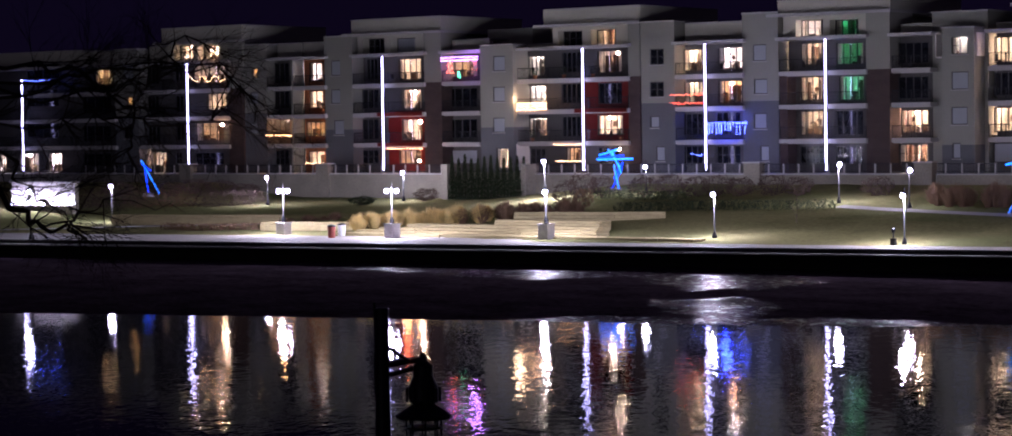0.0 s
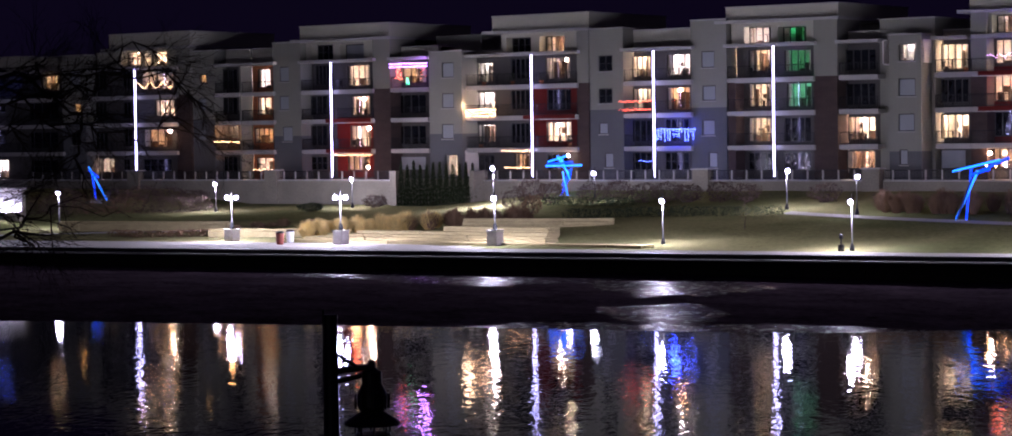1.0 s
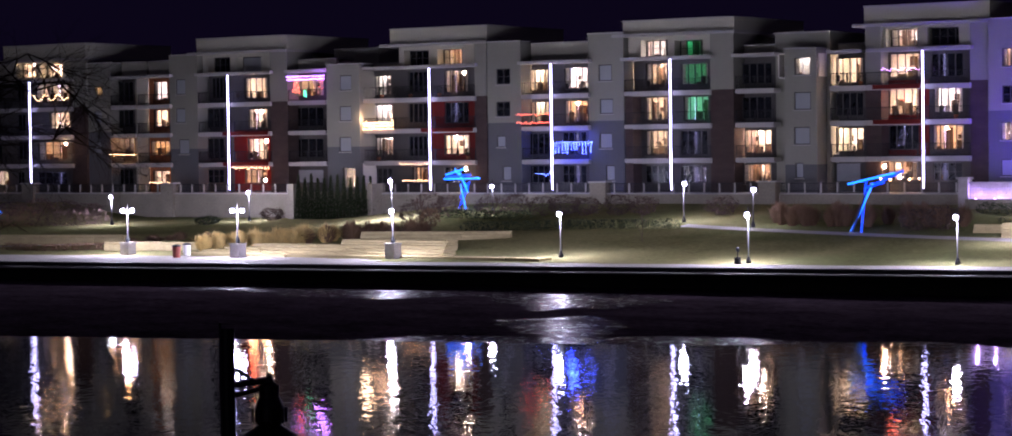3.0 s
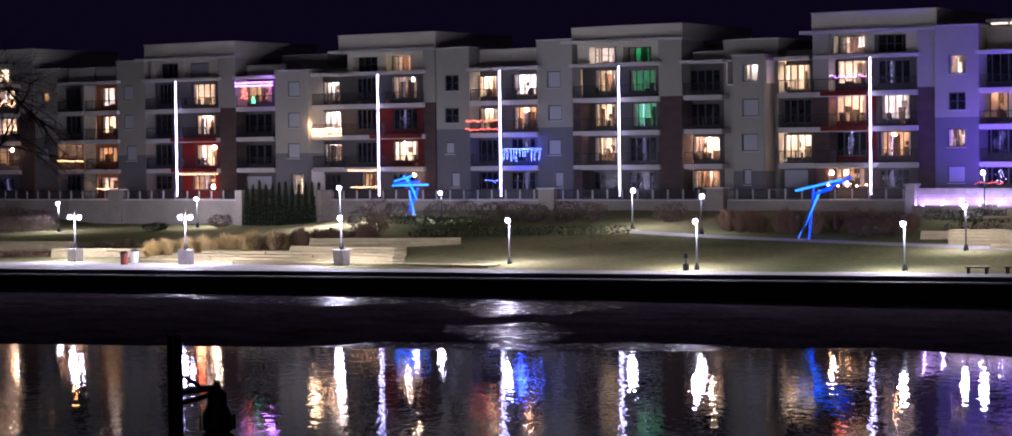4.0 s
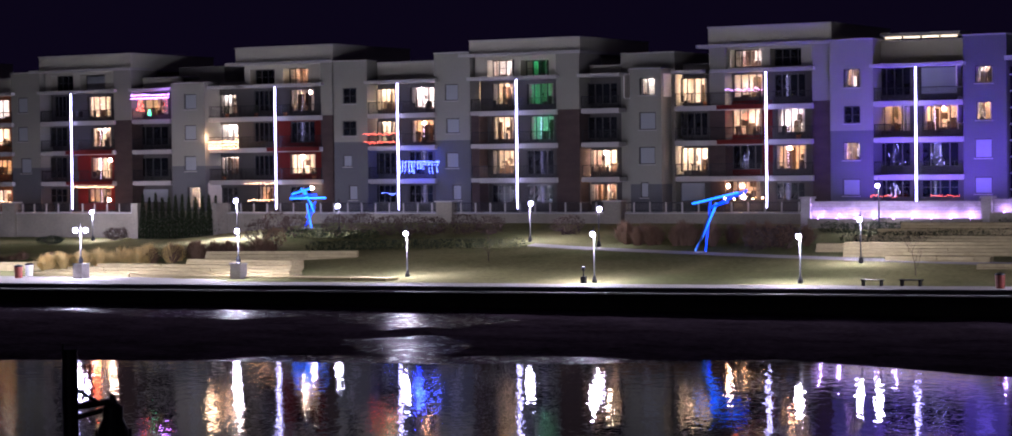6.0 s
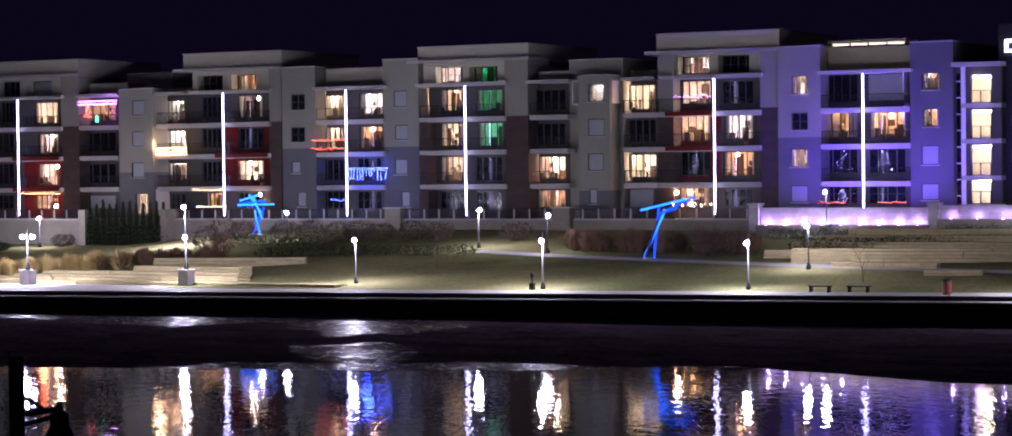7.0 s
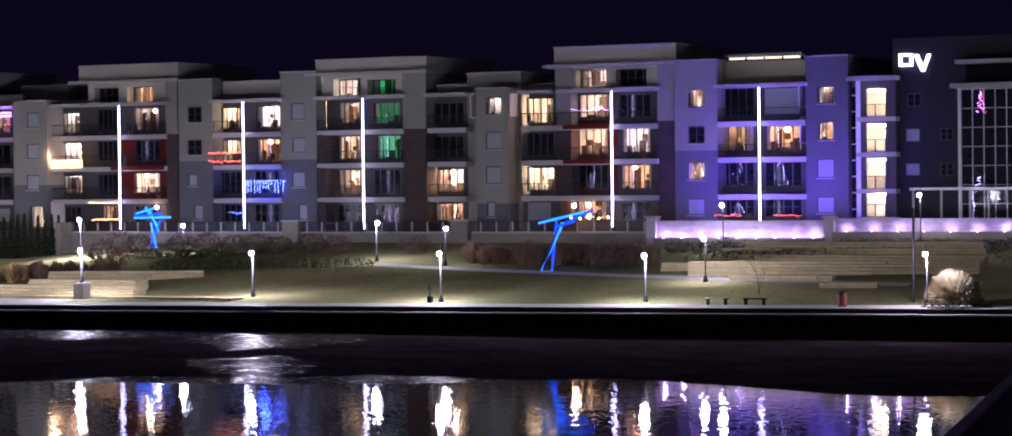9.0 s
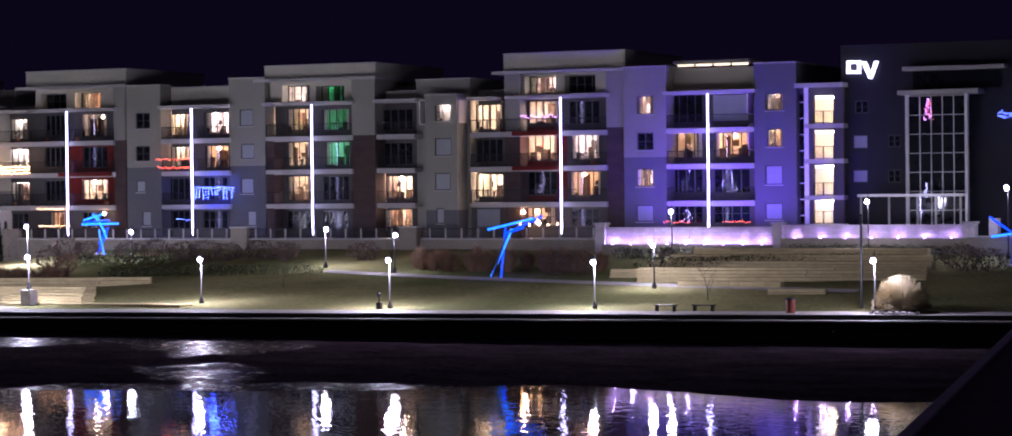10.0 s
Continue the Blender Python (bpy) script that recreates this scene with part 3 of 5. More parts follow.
recess_bay(-70.39, -62.86, 19.7, [(-70.65, -67.87, 15.37, 17.73, "d"), (-67.08, -63.92, 15.39, 17.64, "b"), (-70.9, -67.89, 12.46, 14.64, "o"), (-66.94, -63.83, 12.5, 14.57, "o"), (-70.82, -67.92, 9.64, 11.66, "d"), (-67.02, -63.86, 9.61, 11.61, "d"), (-70.74, -67.94, 7.14, 8.83, "d"), (-67.05, -63.88, 7.13, 8.8, "d")])
for i in range(4):
    x = -69.92 + i * 1.56
    part("roof_strip_light", cube(x, x + 1.35, 1.62, 1.72, 19.96, 20.12), STRIP, flats)
part("roof_lip", cube(-70.2, -63.56, 1.2, 4, 20.15, 20.4), SLAB, flats)
flat_bay(-62.93, -59.4, 19.9, 0.2, 15.0, GREY, GREY, [(-61.97, -60.47, 16.16, 17.52, "c"), (-61.89, -60.55, 13.26, 14.71, "w"), (-62.02, -60.58, 10.26, 11.8, "b"), (-62.05, -60.6, 7.45, 8.79, "b")])
# open stair tower, lit on every landing
stair = [(-58.09, -56.46, 15.03, 17.29), (-58.11, -56.48, 12.24, 14.55), (-58.13, -56.5, 9.36, 11.81), (-58.16, -56.52, 7.13, 9.06)]
slit = (-59.27, -58.91, 7.14, 17.41)
# the stair wall reuses the colour that holds recess shade
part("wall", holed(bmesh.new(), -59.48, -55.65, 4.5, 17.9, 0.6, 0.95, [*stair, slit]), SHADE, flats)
part("roof_slab", cube(-59.53, -55.54, 0.1, 6, 17.9, 18.25), SLAB, flats)
part("wall", cube(-59.48, -55.65, 3.6, 4.0, 4.5, 17.9), PLASTER, flats)
part("wall", cube(-59.48, -58.24 - 0.7, 0.95, 3.6, 4.5, 17.9), PLASTER, flats)
part("glazing", cube(slit[0], slit[1], 0.7, 0.74, slit[2], slit[3]), DARKGLASS, flats)
for i in range(8):
    z = slit[2] + (slit[3] - slit[2]) * (i + 0.5) / 8
    part("mullion", cube(slit[0], slit[1], 0.62, 0.7, z - 0.04, z + 0.04), WHITE, flats)
part("mullion", cube(slit[1] + 0.05, slit[1] + 0.4, 0.5, 0.6, 4.5, 17.9), WHITE, flats)
for x0, x1, z0, z1 in stair:
    landing = part("landing", cube(x0 - 0.7, x1 + 0.9, 0.4, 3.6, z0 - 0.35, z0), SLAB, flats)
    railing(x0, x1, 0.5, z0 - 0.05, landing)
    part("landing_lamp", cube(x0 + 0.25, x0 + 0.95, 0.42, 0.55, z1 - 0.26, z1 - 0.12), L_LANDING, landing)
    part("landing_lamp", cube(x0 + 0.3, x0 + 1.2, 1.9, 2.2, z1 - 0.2, z1 - 0.1), L_STAIR, landing)
# dark wing with the glazed bay
wing = root("office_building", -52, 6, 6.2, "dark grey building with a tall glazed bay", "building")
wx0, wx1 = -56.13, -39.97
wins = [(-55, -53.89, 15.8, 16.83, "d"), (-55.17, -53.96, 13.02, 14.1, "b"), (-52.37, -51.3, 13.09, 14.06, "d"), (-55.2, -53.98, 10.34, 11.37, "b"), (-52.39, -51.32, 10.32, 11.34, "d")]
DIM = surface("charcoal_render", (0.034, 0.034, 0.042), 0.85, 0.12, 0.3, 9, 0.1)
part("wall", holed(bmesh.new(), wx0, wx1, 4.5, 21.2, 1.5, 1.9, [w[:4] for w in wins]), DIM, wing)
part("wall", cube(wx0, wx1, 6.5, BACK, 4.5, 21.2), DIM, wing)
for w in wins:
    window(*w[:4], 1.5, w[4], 2, wing)
gx0, gx1, gz1 = -50.29, -45.85, 17.0
bay = part("glazed_bay", cube(gx0, gx1, 0.2, 1.5, 5.2, gz1), DARKGLASS, wing, "tall dark glass bay")
for i in range(6):
    x = gx0 + (gx1 - gx0) * i / 5
    part("mullion", cube(x - 0.03, x + 0.03, 0.14, 0.2, 5.2, gz1), WHITE, bay)
for i in range(9):
    z = 5.2 + (gz1 - 5.2) * i / 8
    part("mullion", cube(gx0, gx1, 0.13, 0.2, z - 0.025, z + 0.025), WHITE, bay)
    part("mullion", cube(gx1, gx1 + 0.07, 0.2, 1.5, z - 0.025, z + 0.025), WHITE, bay)
part("corner_post", cube(gx0 - 0.22, gx0, 0.0, 0.5, 5.2, gz1 + 0.2), WHITE, bay)
part("corner_post", cube(gx1, gx1 + 0.22, 0.0, 0.5, 5.2, gz1 + 0.2), WHITE, bay)
part("bay_roof", cube(gx0 - 0.7, gx1 + 1.2, -0.5, 1.6, gz1 + 0.1, gz1 + 0.45), SLAB, wing)
part("clerestory", cube(gx0 + 0.1, gx1 + 2.4, 1.2, 1.5, gz1 + 0.6, 18.9), DARKGLASS, wing)
part("roof_slab", cube(gx0 - 0.5, gx1 + 3.0, 0.2, 3, 19.0, 19.3), SLAB, wing)

# ---- light tubes on the facade ----
def light_tube(x, z0, z1):
    t = root("light_tube", x, -0.3, z0, "tall white light tube on the balcony fronts", "light tube", "light tubes on the facade")
    part("tube", rod(bmesh.new(), (x, -0.3, z0), (x, -0.3, z1), 0.066, sides=10), LED, t)
    part("end_cap", rod(bmesh.new(), (x, -0.3, z1), (x, -0.3, z1 + 0.08), 0.09, sides=10), IRON, t)
    for z in (9.0, 12.0, 14.9):
        part("bracket", cube(x - 0.04, x + 0.04, -0.22, 0.02, z - 0.22, z - 0.14), IRON, t)


light_tube(-206.72, 6.3, 16.53)
light_tube(-180.55, 6.4, 17.7)
light_tube(-153.4, 6.3, 17.6)
light_tube(-128.99, 6.3, 17.6)
light_tube(-115.54, 6.3, 17.6)
light_tube(-103.24, 6.3, 17.6)
light_tube(-79.6, 6.4, 17.6)
light_tube(-66.68, 6.4, 17.6)


# ---- garlands on the balconies ----
def garland(x0, x1, z, y, material, label, drop=0.0, waves=4, step=0.19, rows=1, size=0.034):
    g = root("string_lights", (x0 + x1) / 2, y, z, label, "string lights", "garlands on the balconies")
    bulbs = bmesh.new()
    n = max(4, int((x1 - x0) / step))
    for k in range(rows):
        last = None
        wire = bmesh.new()
        for i in range(n + 1):
            p = (x0 + (x1 - x0) * i / n, y, z - k * 0.28 + drop * math.sin(math.pi * waves * i / n + k) * (1 if drop else 0) + random.uniform(-0.05, 0.05))
            ball(bulbs, *p, size)
            if last:
                rod(wire, last, p, 0.012, sides=4, caps=False)
            last = p
        part("wire", wire, IRON, g)
    tagged(part("light_chain", bulbs, material, g), kind="stuff")


def icicles(x0, x1, z, y, material, label):
    """A line of bulbs with short strings of bulbs hanging from it at uneven lengths."""
    g = root("string_lights", (x0 + x1) / 2, y, z, label, "string lights", "garlands on the balconies")
    rnd_ = random.Random(17)
    wire, bulbs = bmesh.new(), bmesh.new()
    n = int((x1 - x0) / 0.30)
    rod(wire, (x0, y, z), (x1, y, z), 0.012, sides=4)
    for i in range(n + 1):
        x = x0 + (x1 - x0) * i / n
        drop = rnd_.choice((0.35, 0.75, 0.95, 1.05))
        lean = rnd_.uniform(-0.10, 0.10)
        rod(wire, (x, y, z), (x + lean, y, z - drop), 0.01, sides=4)
        for k in range(int(drop / 0.13) + 1):
            ball(bulbs, x + lean * k * 0.13 / drop, y - 0.02, z - k * 0.13, 0.036)
        ball(bulbs, x + 0.15, y - 0.02, z - rnd_.uniform(0.0, 0.12), 0.034)
    part("wire", wire, IRON, g)
    tagged(part("light_chain", bulbs, material, g), kind="stuff")


garland(-146.12, -141.53, 17.22, -0.06, S_VIOLET, "violet icicle lights under a balcony canopy", 0.02, 30, 0.10, 2, 0.045)
garland(-153.41, -148.5, 8.45, -0.05, S_WARM, "orange lights in a line above the ground-floor terrace", 0.02, 8, 0.12, 1)
garland(-137.21, -133.42, 12.61, -0.05, S_WARM, "bright warm lights wound along a balcony rail", 0.06, 14, 0.15, 3, 0.05)
garland(-132.68, -129.28, 8.69, -0.05, S_WARM, "warm lights along a terrace edge", 0.02, 5, 0.14)
garland(-129, -125.7, 7.22, -4.62, S_WARM, "warm lights along the terrace fence", 0.02, 5, 0.12)
garland(-119.41, -115.94, 13.09, -0.06, S_RED, "red lights wound round a balcony rail", 0.06, 9, 0.1)
garland(-119.41, -115.94, 12.33, -0.06, S_RED, "red lights wound round a balcony rail", 0.06, 9, 0.1)
icicles(-115.5, -111.5, 10.55, -0.06, S_BLUE, "blue icicle lights hanging on a balcony rail")
garland(-118.3, -116.91, 7.68, 1.4, S_BLUE, "blue lights on a ground-floor terrace", 0.1, 2, 0.16)
garland(-180.85, -175.27, 15.93, -0.06, S_WARM, "warm swagged lights on a balcony rail", 0.28, 6, 0.1)
garland(-206.34, -200.73, 16.37, -0.06, S_BLUE, "blue and violet lights on a balcony rail", 0.04, 5, 0.14)
garland(-169.82, -165.96, 9.88, -0.06, S_WARM, "warm lights along a balcony rail", 0.02, 6, 0.09, 1, 0.045)
garland(-164.03, -161.39, 7.02, -0.1, S_WARM, "warm lights on a ground-floor rail", 0.03, 4, 0.12)
garland(-83.33, -79.99, 16.15, -0.06, S_VIOLET, "pink and violet lights on a balcony rail", 0.12, 8, 0.14)
garland(-83.39, -79.99, 7.16, -0.3, S_WARM, "warm lights along a terrace rail", 0.01, 4, 0.8, 1, 0.09)
garland(-83.85, -80.66, 8.81, 0.3, S_WARM, "small warm lights under a balcony", 0.02, 6, 0.3, 1, 0.03)
garland(-70.45, -68.23, 7.33, -0.5, S_RED, "red lights on a ground-floor terrace", 0.05, 4, 0.16)
garland(-65.38, -63.1, 7.32, -0.5, S_RED, "red lights on a ground-floor terrace", 0.05, 4, 0.16)
garland(-43.38, -41.85, 15.55, 0.5, S_BLUE, "blue and red lights on a far balcony", 0.1, 3, 0.15, 2)
# point lights added to carry the garlands' glow onto the walls
bulb("garland_glow", -136.6, -0.6, 13.0, 170, (1.0, 0.66, 0.3), 0.5)
bulb("garland_glow", -151.2, 0.3, 8.3, 170, (1.0, 0.42, 0.12), 0.4)
# added red fill for the bay; no bulbs hang at this height
bulb("garland_glow", -151.2, 0.3, 11.2, 60, (1.0, 0.16, 0.05), 0.4)
bulb("garland_glow", -142.0, -0.6, 17.0, 170, (0.6, 0.25, 1.0), 0.4)
bulb("garland_glow", -113.5, -0.5, 10.1, 420, (0.03, 0.06, 1.0), 0.4)
# added red fill that brightens the red panels; no red bulbs here
bulb("garland_glow", -82.9, 0.6, 14.0, 30, (1.0, 0.14, 0.06), 0.4)
# warm fill, raised to stand in for the lit room behind too
bulb("garland_glow", -168.14, 0.6, 11.2, 170, (1.0, 0.45, 0.12), 0.3)


def sparkle(x, y, z, wide, high, material, label, n=22, size=0.045, seed=0):
    """A loose cluster of small bulbs on a cone of wire."""
    g = root("light_ornament", x, y, z, label, "string lights", "light ornaments")
    rnd_ = random.Random(seed)
    wire, bulbs = bmesh.new(), bmesh.new()
    last = None
    for i in range(n):
        f_ = i / (n - 1)
        p = (x + wide * (1 - 0.8 * f_) * rnd_.uniform(-0.5, 0.5), y + rnd_.uniform(-0.03, 0.03), z + high * f_)
        ball(bulbs, *p, size * rnd_.uniform(0.6, 1.1))
        if last:
            rod(wire, last, p, 0.008, sides=4, caps=False)
        last = p
    part("wire", wire, IRON, g)
    tagged(part("light_chain", bulbs, material, g), kind="stuff")


sparkle(-48.72, 0.06, 15.17, 0.8, 1.6, S_VIOLET, "violet lights in the shape of a small tree", 30, 0.034, 1)
sparkle(-48.72, 0.03, 15.17, 0.8, 1.4, S_RED, "red lights in the shape of a small tree", 14, 0.034, 2)
sparkle(-48.92, 0.06, 9.11, 0.7, 1.1, LED, "white lights in the shape of a small tree", 18, 0.028, 3)
sparkle(-49.43, 0.06, 7.42, 0.4, 1.9, LED, "white lights in the shape of a small tree", 18, 0.028, 4)
sparkle(-145, -0.04, 15.75, 0.8, 1.2, S_RED, "red light figure hung on a balcony rail", 30, 0.06, 5)
sparkle(-143.9, -0.04, 15.29, 0.5, 0.55, S_GREEN, "green light ornament on a balcony rail", 18, 0.06, 6)
# three bulb clusters added in place of town reflections in dark windows
sparkle(-82.07, 1.5, 9.77, 1.2, 1.8, LED, "white bulbs added as reflected town specks on a dark balcony", 16, 0.022, 7)
sparkle(-69.13, 1.5, 9.76, 2.0, 1.7, LED, "white bulbs added as reflected town specks on a dark balcony", 16, 0.022, 8)
sparkle(-65.58, 1.5, 9.74, 1.8, 1.8, LED, "white bulbs added as reflected town specks on a dark balcony", 18, 0.03, 9)
sparkle(-69.13, 1.2, 7.28, 1.4, 1.0, LED, "small white lights on a ground-floor terrace", 14, 0.03, 10)


def sconce(x, y, z, watts=40):
    s = root("wall_lamp", x, y, z, "warm globe wall lamp on the terrace", "wall lamp", "wall lamps")
    part("globe", ball(bmesh.new(), x, y, z, 0.15, 2), L_WARM, s)
    part("arm", rod(bmesh.new(), (x, y, z), (x, y + 0.3, z), 0.04), IRON, s)
    bulb("wall_lamp_light", x, y - 0.35, z, watts, (1.0, 0.55, 0.2), 0.2)


sconce(-175.97, 0.2, 11.09)
sconce(-83.48, 0.6, 8.18, 70)
sconce(-125.34, 0.25, 8.24)
sconce(-145.33, -4.5, 7.31)

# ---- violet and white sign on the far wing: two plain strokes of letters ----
sign = root("roof_sign", -54.34, 1.2, 18.6, "glowing white sign of two large shapes on the dark wall", "sign")


sx, sz, su = -55.72, 18.63, 0.05


def plate(pts):
    """A flat glowing shape with some depth, on the wall."""
    bm = bmesh.new()
    f_ = [bm.verts.new((sx + su * a, 1.3, sz + su * (b - 4) * 0.95)) for a, b in pts]
    k_ = [bm.verts.new((sx + su * a, 1.49, sz + su * (b - 4) * 0.95)) for a, b in pts]
    bm.faces.new(f_)
    bm.faces.new(k_[::-1])
    for i in range(len(pts)):
        j = (i + 1) % len(pts)
        bm.faces.new((f_[i], k_[i], k_[j], f_[j]))
    return bm


def ring_plate(x0, x1, z0, z1, t):
    """A rectangular ring of four bars."""
    for a, b, c, d in ((x0, x1, z0, z0 + t), (x0, x1, z1 - t, z1), (x0, x0 + t, z0 + t, z1 - t), (x1 - t, x1, z0 + t, z1 - t)):
        part("plate", plate(((a, c), (b, c), (b, d), (a, d))), SIGN, sign)


ring_plate(3, 25, 11, 32, 4.5)
part("plate", plate(((27, 30), (34, 30), (42, 11), (39, 2))), SIGN, sign)
part("plate", plate(((42, 11), (48, 30), (54, 30), (44, 2), (39, 2))), SIGN, sign)


# ---- terrace wall with fence in front of the apartments ----
def terrace_wall(x0, x1, y, z1, columns, fence=True):
    w = root("terrace_wall", (x0 + x1) / 2, y, 5.0, "plain concrete terrace wall with a metal fence on top", "wall", kind="structure")
    part("wall", cube(x0, x1, y, y + 0.35, 2.4, z1), CONCRETE, w)
    part("coping", cube(x0 - 0.05, x1 + 0.05, y - 0.06, y + 0.42, z1, z1 + 0.1), SLAB, w)
    for c in columns:
        part("column", cube(c - 0.8, c + 0.8, y - 0.3, y + 0.6, 2.4, z1 + 1.0), CONCRETE, w)
        part("column_cap", cube(c - 0.9, c + 0.9, y - 0.4, y + 0.7, z1 + 1.0, z1 + 1.12), SLAB, w)
    if fence:
        n = int((x1 - x0) / 1.45)
        for i in range(n):
            x = x0 + (i + 0.5) * (x1 - x0) / n
            if any(abs(x - c) < 1.0 for c in columns):
                continue
            part("post", cube(x - 0.06, x + 0.06, y + 0.12, y + 0.24, z1 + 0.1, z1 + 0.95), SLAB, w)
        for h in (0.28, 0.92):
            part("rail", cube(x0, x1, y + 0.15, y + 0.21, z1 + h - 0.03, z1 + h + 0.03), IRON, w)
        bm = bmesh.new()
        m = int((x1 - x0) / 0.13)
        for i in range(m):
            x = x0 + (i + 0.5) * (x1 - x0) / m
            box(bm, x - 0.01, x + 0.01, y + 0.165, y + 0.19, z1 + 0.28, z1 + 0.92)
        tagged(part("bars", bm, IRON, w), kind="stuff")
    return w


terrace_wall(-192.26, -141.6, -5.0, 6.0, (-176.12, -157.17))
terrace_wall(-131.91, -90.87, -5.0, 6.0, (-107.71, -91.35))
terrace_wall(-90.27, -74.08, -5.0, 6.0, ())
# taller planter wall behind the cypresses
planter = root("planter_wall", -137, -6, 5.0, "tall pale concrete wall behind a row of cypresses", "wall", kind="structure")
part("wall", cube(-141.6, -131.91, -5.0, -4.5, 2.4, 6.2), CONCRETE, planter)
part("column", cube(-140.95, -140.26, -6.6, -4.5, 2.4, 7.0), CONCRETE, planter)
part("column", cube(-131.6, -131.09, -6.6, -4.5, 2.4, 7.0), CONCRETE, planter)
floor_ = bmesh.new()
box(floor_, -300, -20, -4.6, 1.8, 5.2, 6.02)
tagged(mesh("terrace", floor_, PAVING), "paved terrace at the foot of the apartments", "terrace", kind="structure")


# ---- stone walls lit from below ----
def stone_wall(x0, x1, y, z0, z1, lamps, light, color, watts, label, pieces=True):
    w = root("lit_stone_wall", (x0 + x1) / 2, y, z0, label, "wall", kind="structure")
    part("core", cube(x0, x1, y + 0.12, y + 0.5, z0 - 1.0, z1 - 0.06), CONCRETE, w)
    part("coping", cube(x0 - 0.1, x1 + 0.1, y - 0.12, y + 0.6, z1 - 0.06, z1 + 0.1), PALESTONE, w)
    part("plinth", cube(x0 - 0.1, x1 + 0.1, y - 0.45, y + 0.12, z0 - 1.2, z0), CONCRETE, w)
    rnd = random.Random(int(x1 * 10))
    h = (z1 - 0.06 - z0) / 5
    for r_ in range(5):
        x = x0
        while x < x1 - 0.02:
            d = min(x1 - x, rnd.uniform(0.5, 1.5))
            out = rnd.uniform(0.0, 0.09)
            part("stone", cube(x + 0.012, x + d - 0.012, y + 0.1 - out, y + 0.2, z0 + r_ * h + 0.012, z0 + (r_ + 1) * h - 0.012), PALESTONE, w)
            x += d
    for i in range(lamps):
        x = x0 + (i + 0.5) * (x1 - x0) / lamps
        u = part("uplight", rod(bmesh.new(), (x, y - 0.40, z0), (x, y - 0.40, z0 + 0.08), 0.07), light, w)
        bulb("uplight_lamp", x, y - 0.30, z0 + 0.16, watts, color, 0.06)


stone_wall(-72.48, -58.65, -8.0, 5.72, 6.95, 9, S_VIOLET, (0.66, 0.44, 1.0), 84, "pale stone wall washed by violet uplights")
stone_wall(-57.81, -43.77, -8.0, 6.2, 7.1, 7, S_VIOLET, (0.66, 0.44, 1.0), 50, "pale stone wall washed by violet uplights")
for u0 in (-72.81, -58.24, -43.43):
    c = root("stone_pillar", u0, -8, 5.3, "square pale stone pillar with a cap between lit walls", "pillar", "stone pillars")
    part("shaft", cube(u0 - 0.4, u0 + 0.4, -8.3, -7.4, 4.5, 7.25), PALESTONE, c)
    part("cap", cube(u0 - 0.5, u0 + 0.5, -8.4, -7.3, 7.25, 7.42), PALESTONE, c)
stone_wall(-172.98, -164.29, -31.27, 3.8, 5.9, 8, LED, (0.95, 0.95, 1.0), 520, "pale stone wall in dazzling white uplight")

# plain retaining wall past the violet stone walls
rw = root("retaining_wall", -41.4, -9, 4.5, "plain grey concrete retaining wall with a pillar", "wall", kind="structure")
part("wall", cube(-43.51, -35.82, -9.0, -8.6, 3.5, 6.28), CONCRETE, rw)
part("coping", cube(-43.61, -35.82, -9.08, -8.5, 6.28, 6.28 + 0.1), SLAB, rw)
part("pillar", cube(-41.98, -41.31, -8.4, -7.6, 6.28 - 0.3, 7.63), PALESTONE, rw)
bulb("sculpture_glow", -39.78, -10.2, 6.4, 60, (0.02, 0.08, 1.0), 0.4)

# violet floods that wash the end of the apartments, behind the lit walls
for x, tx, tz, wts in ((-68, -71, 15.5, 5800), (-62, -64.5, 15, 5500), (-57, -59.5, 14, 2200)):
    f_ = root("floodlight", x, -6.4, 5.15, "small black floodlight behind the lit stone wall", "floodlight", "violet floodlights")
    part("housing", cube(x - 0.25, x + 0.25, -6.6, -6.2, 5.8, 6.1), IRON, f_)
    part("stake", rod(bmesh.new(), (x, -6.4, 4.4), (x, -6.4, 5.8), 0.05), IRON, f_)
    flood("floodlight_beam", (x, -6.1, 6.2), (tx, 0.5, tz), wts, (0.20, 0.085, 1.0), 104, 0.4)

# ---- pergola by the glazed bay ----
pg = root("pergola", -48.83, -4, 6, "white metal pergola frame on the terrace", "pergola")
for u0 in (-52.89, -50.7, -48.48, -47.07, -45.17):
    part("post", cube(u0 - 0.07, u0 + 0.07, -4.1, -3.96, 6.0, 9.25), SLAB, pg)
part("beam", cube(-53.15, -44.98, -4.15, -3.9, 9.25, 9.45), WHITE, pg)
part("beam", cube(-53.15, -44.98, -2.6, -2.4, 9.25, 9.45), WHITE, pg)


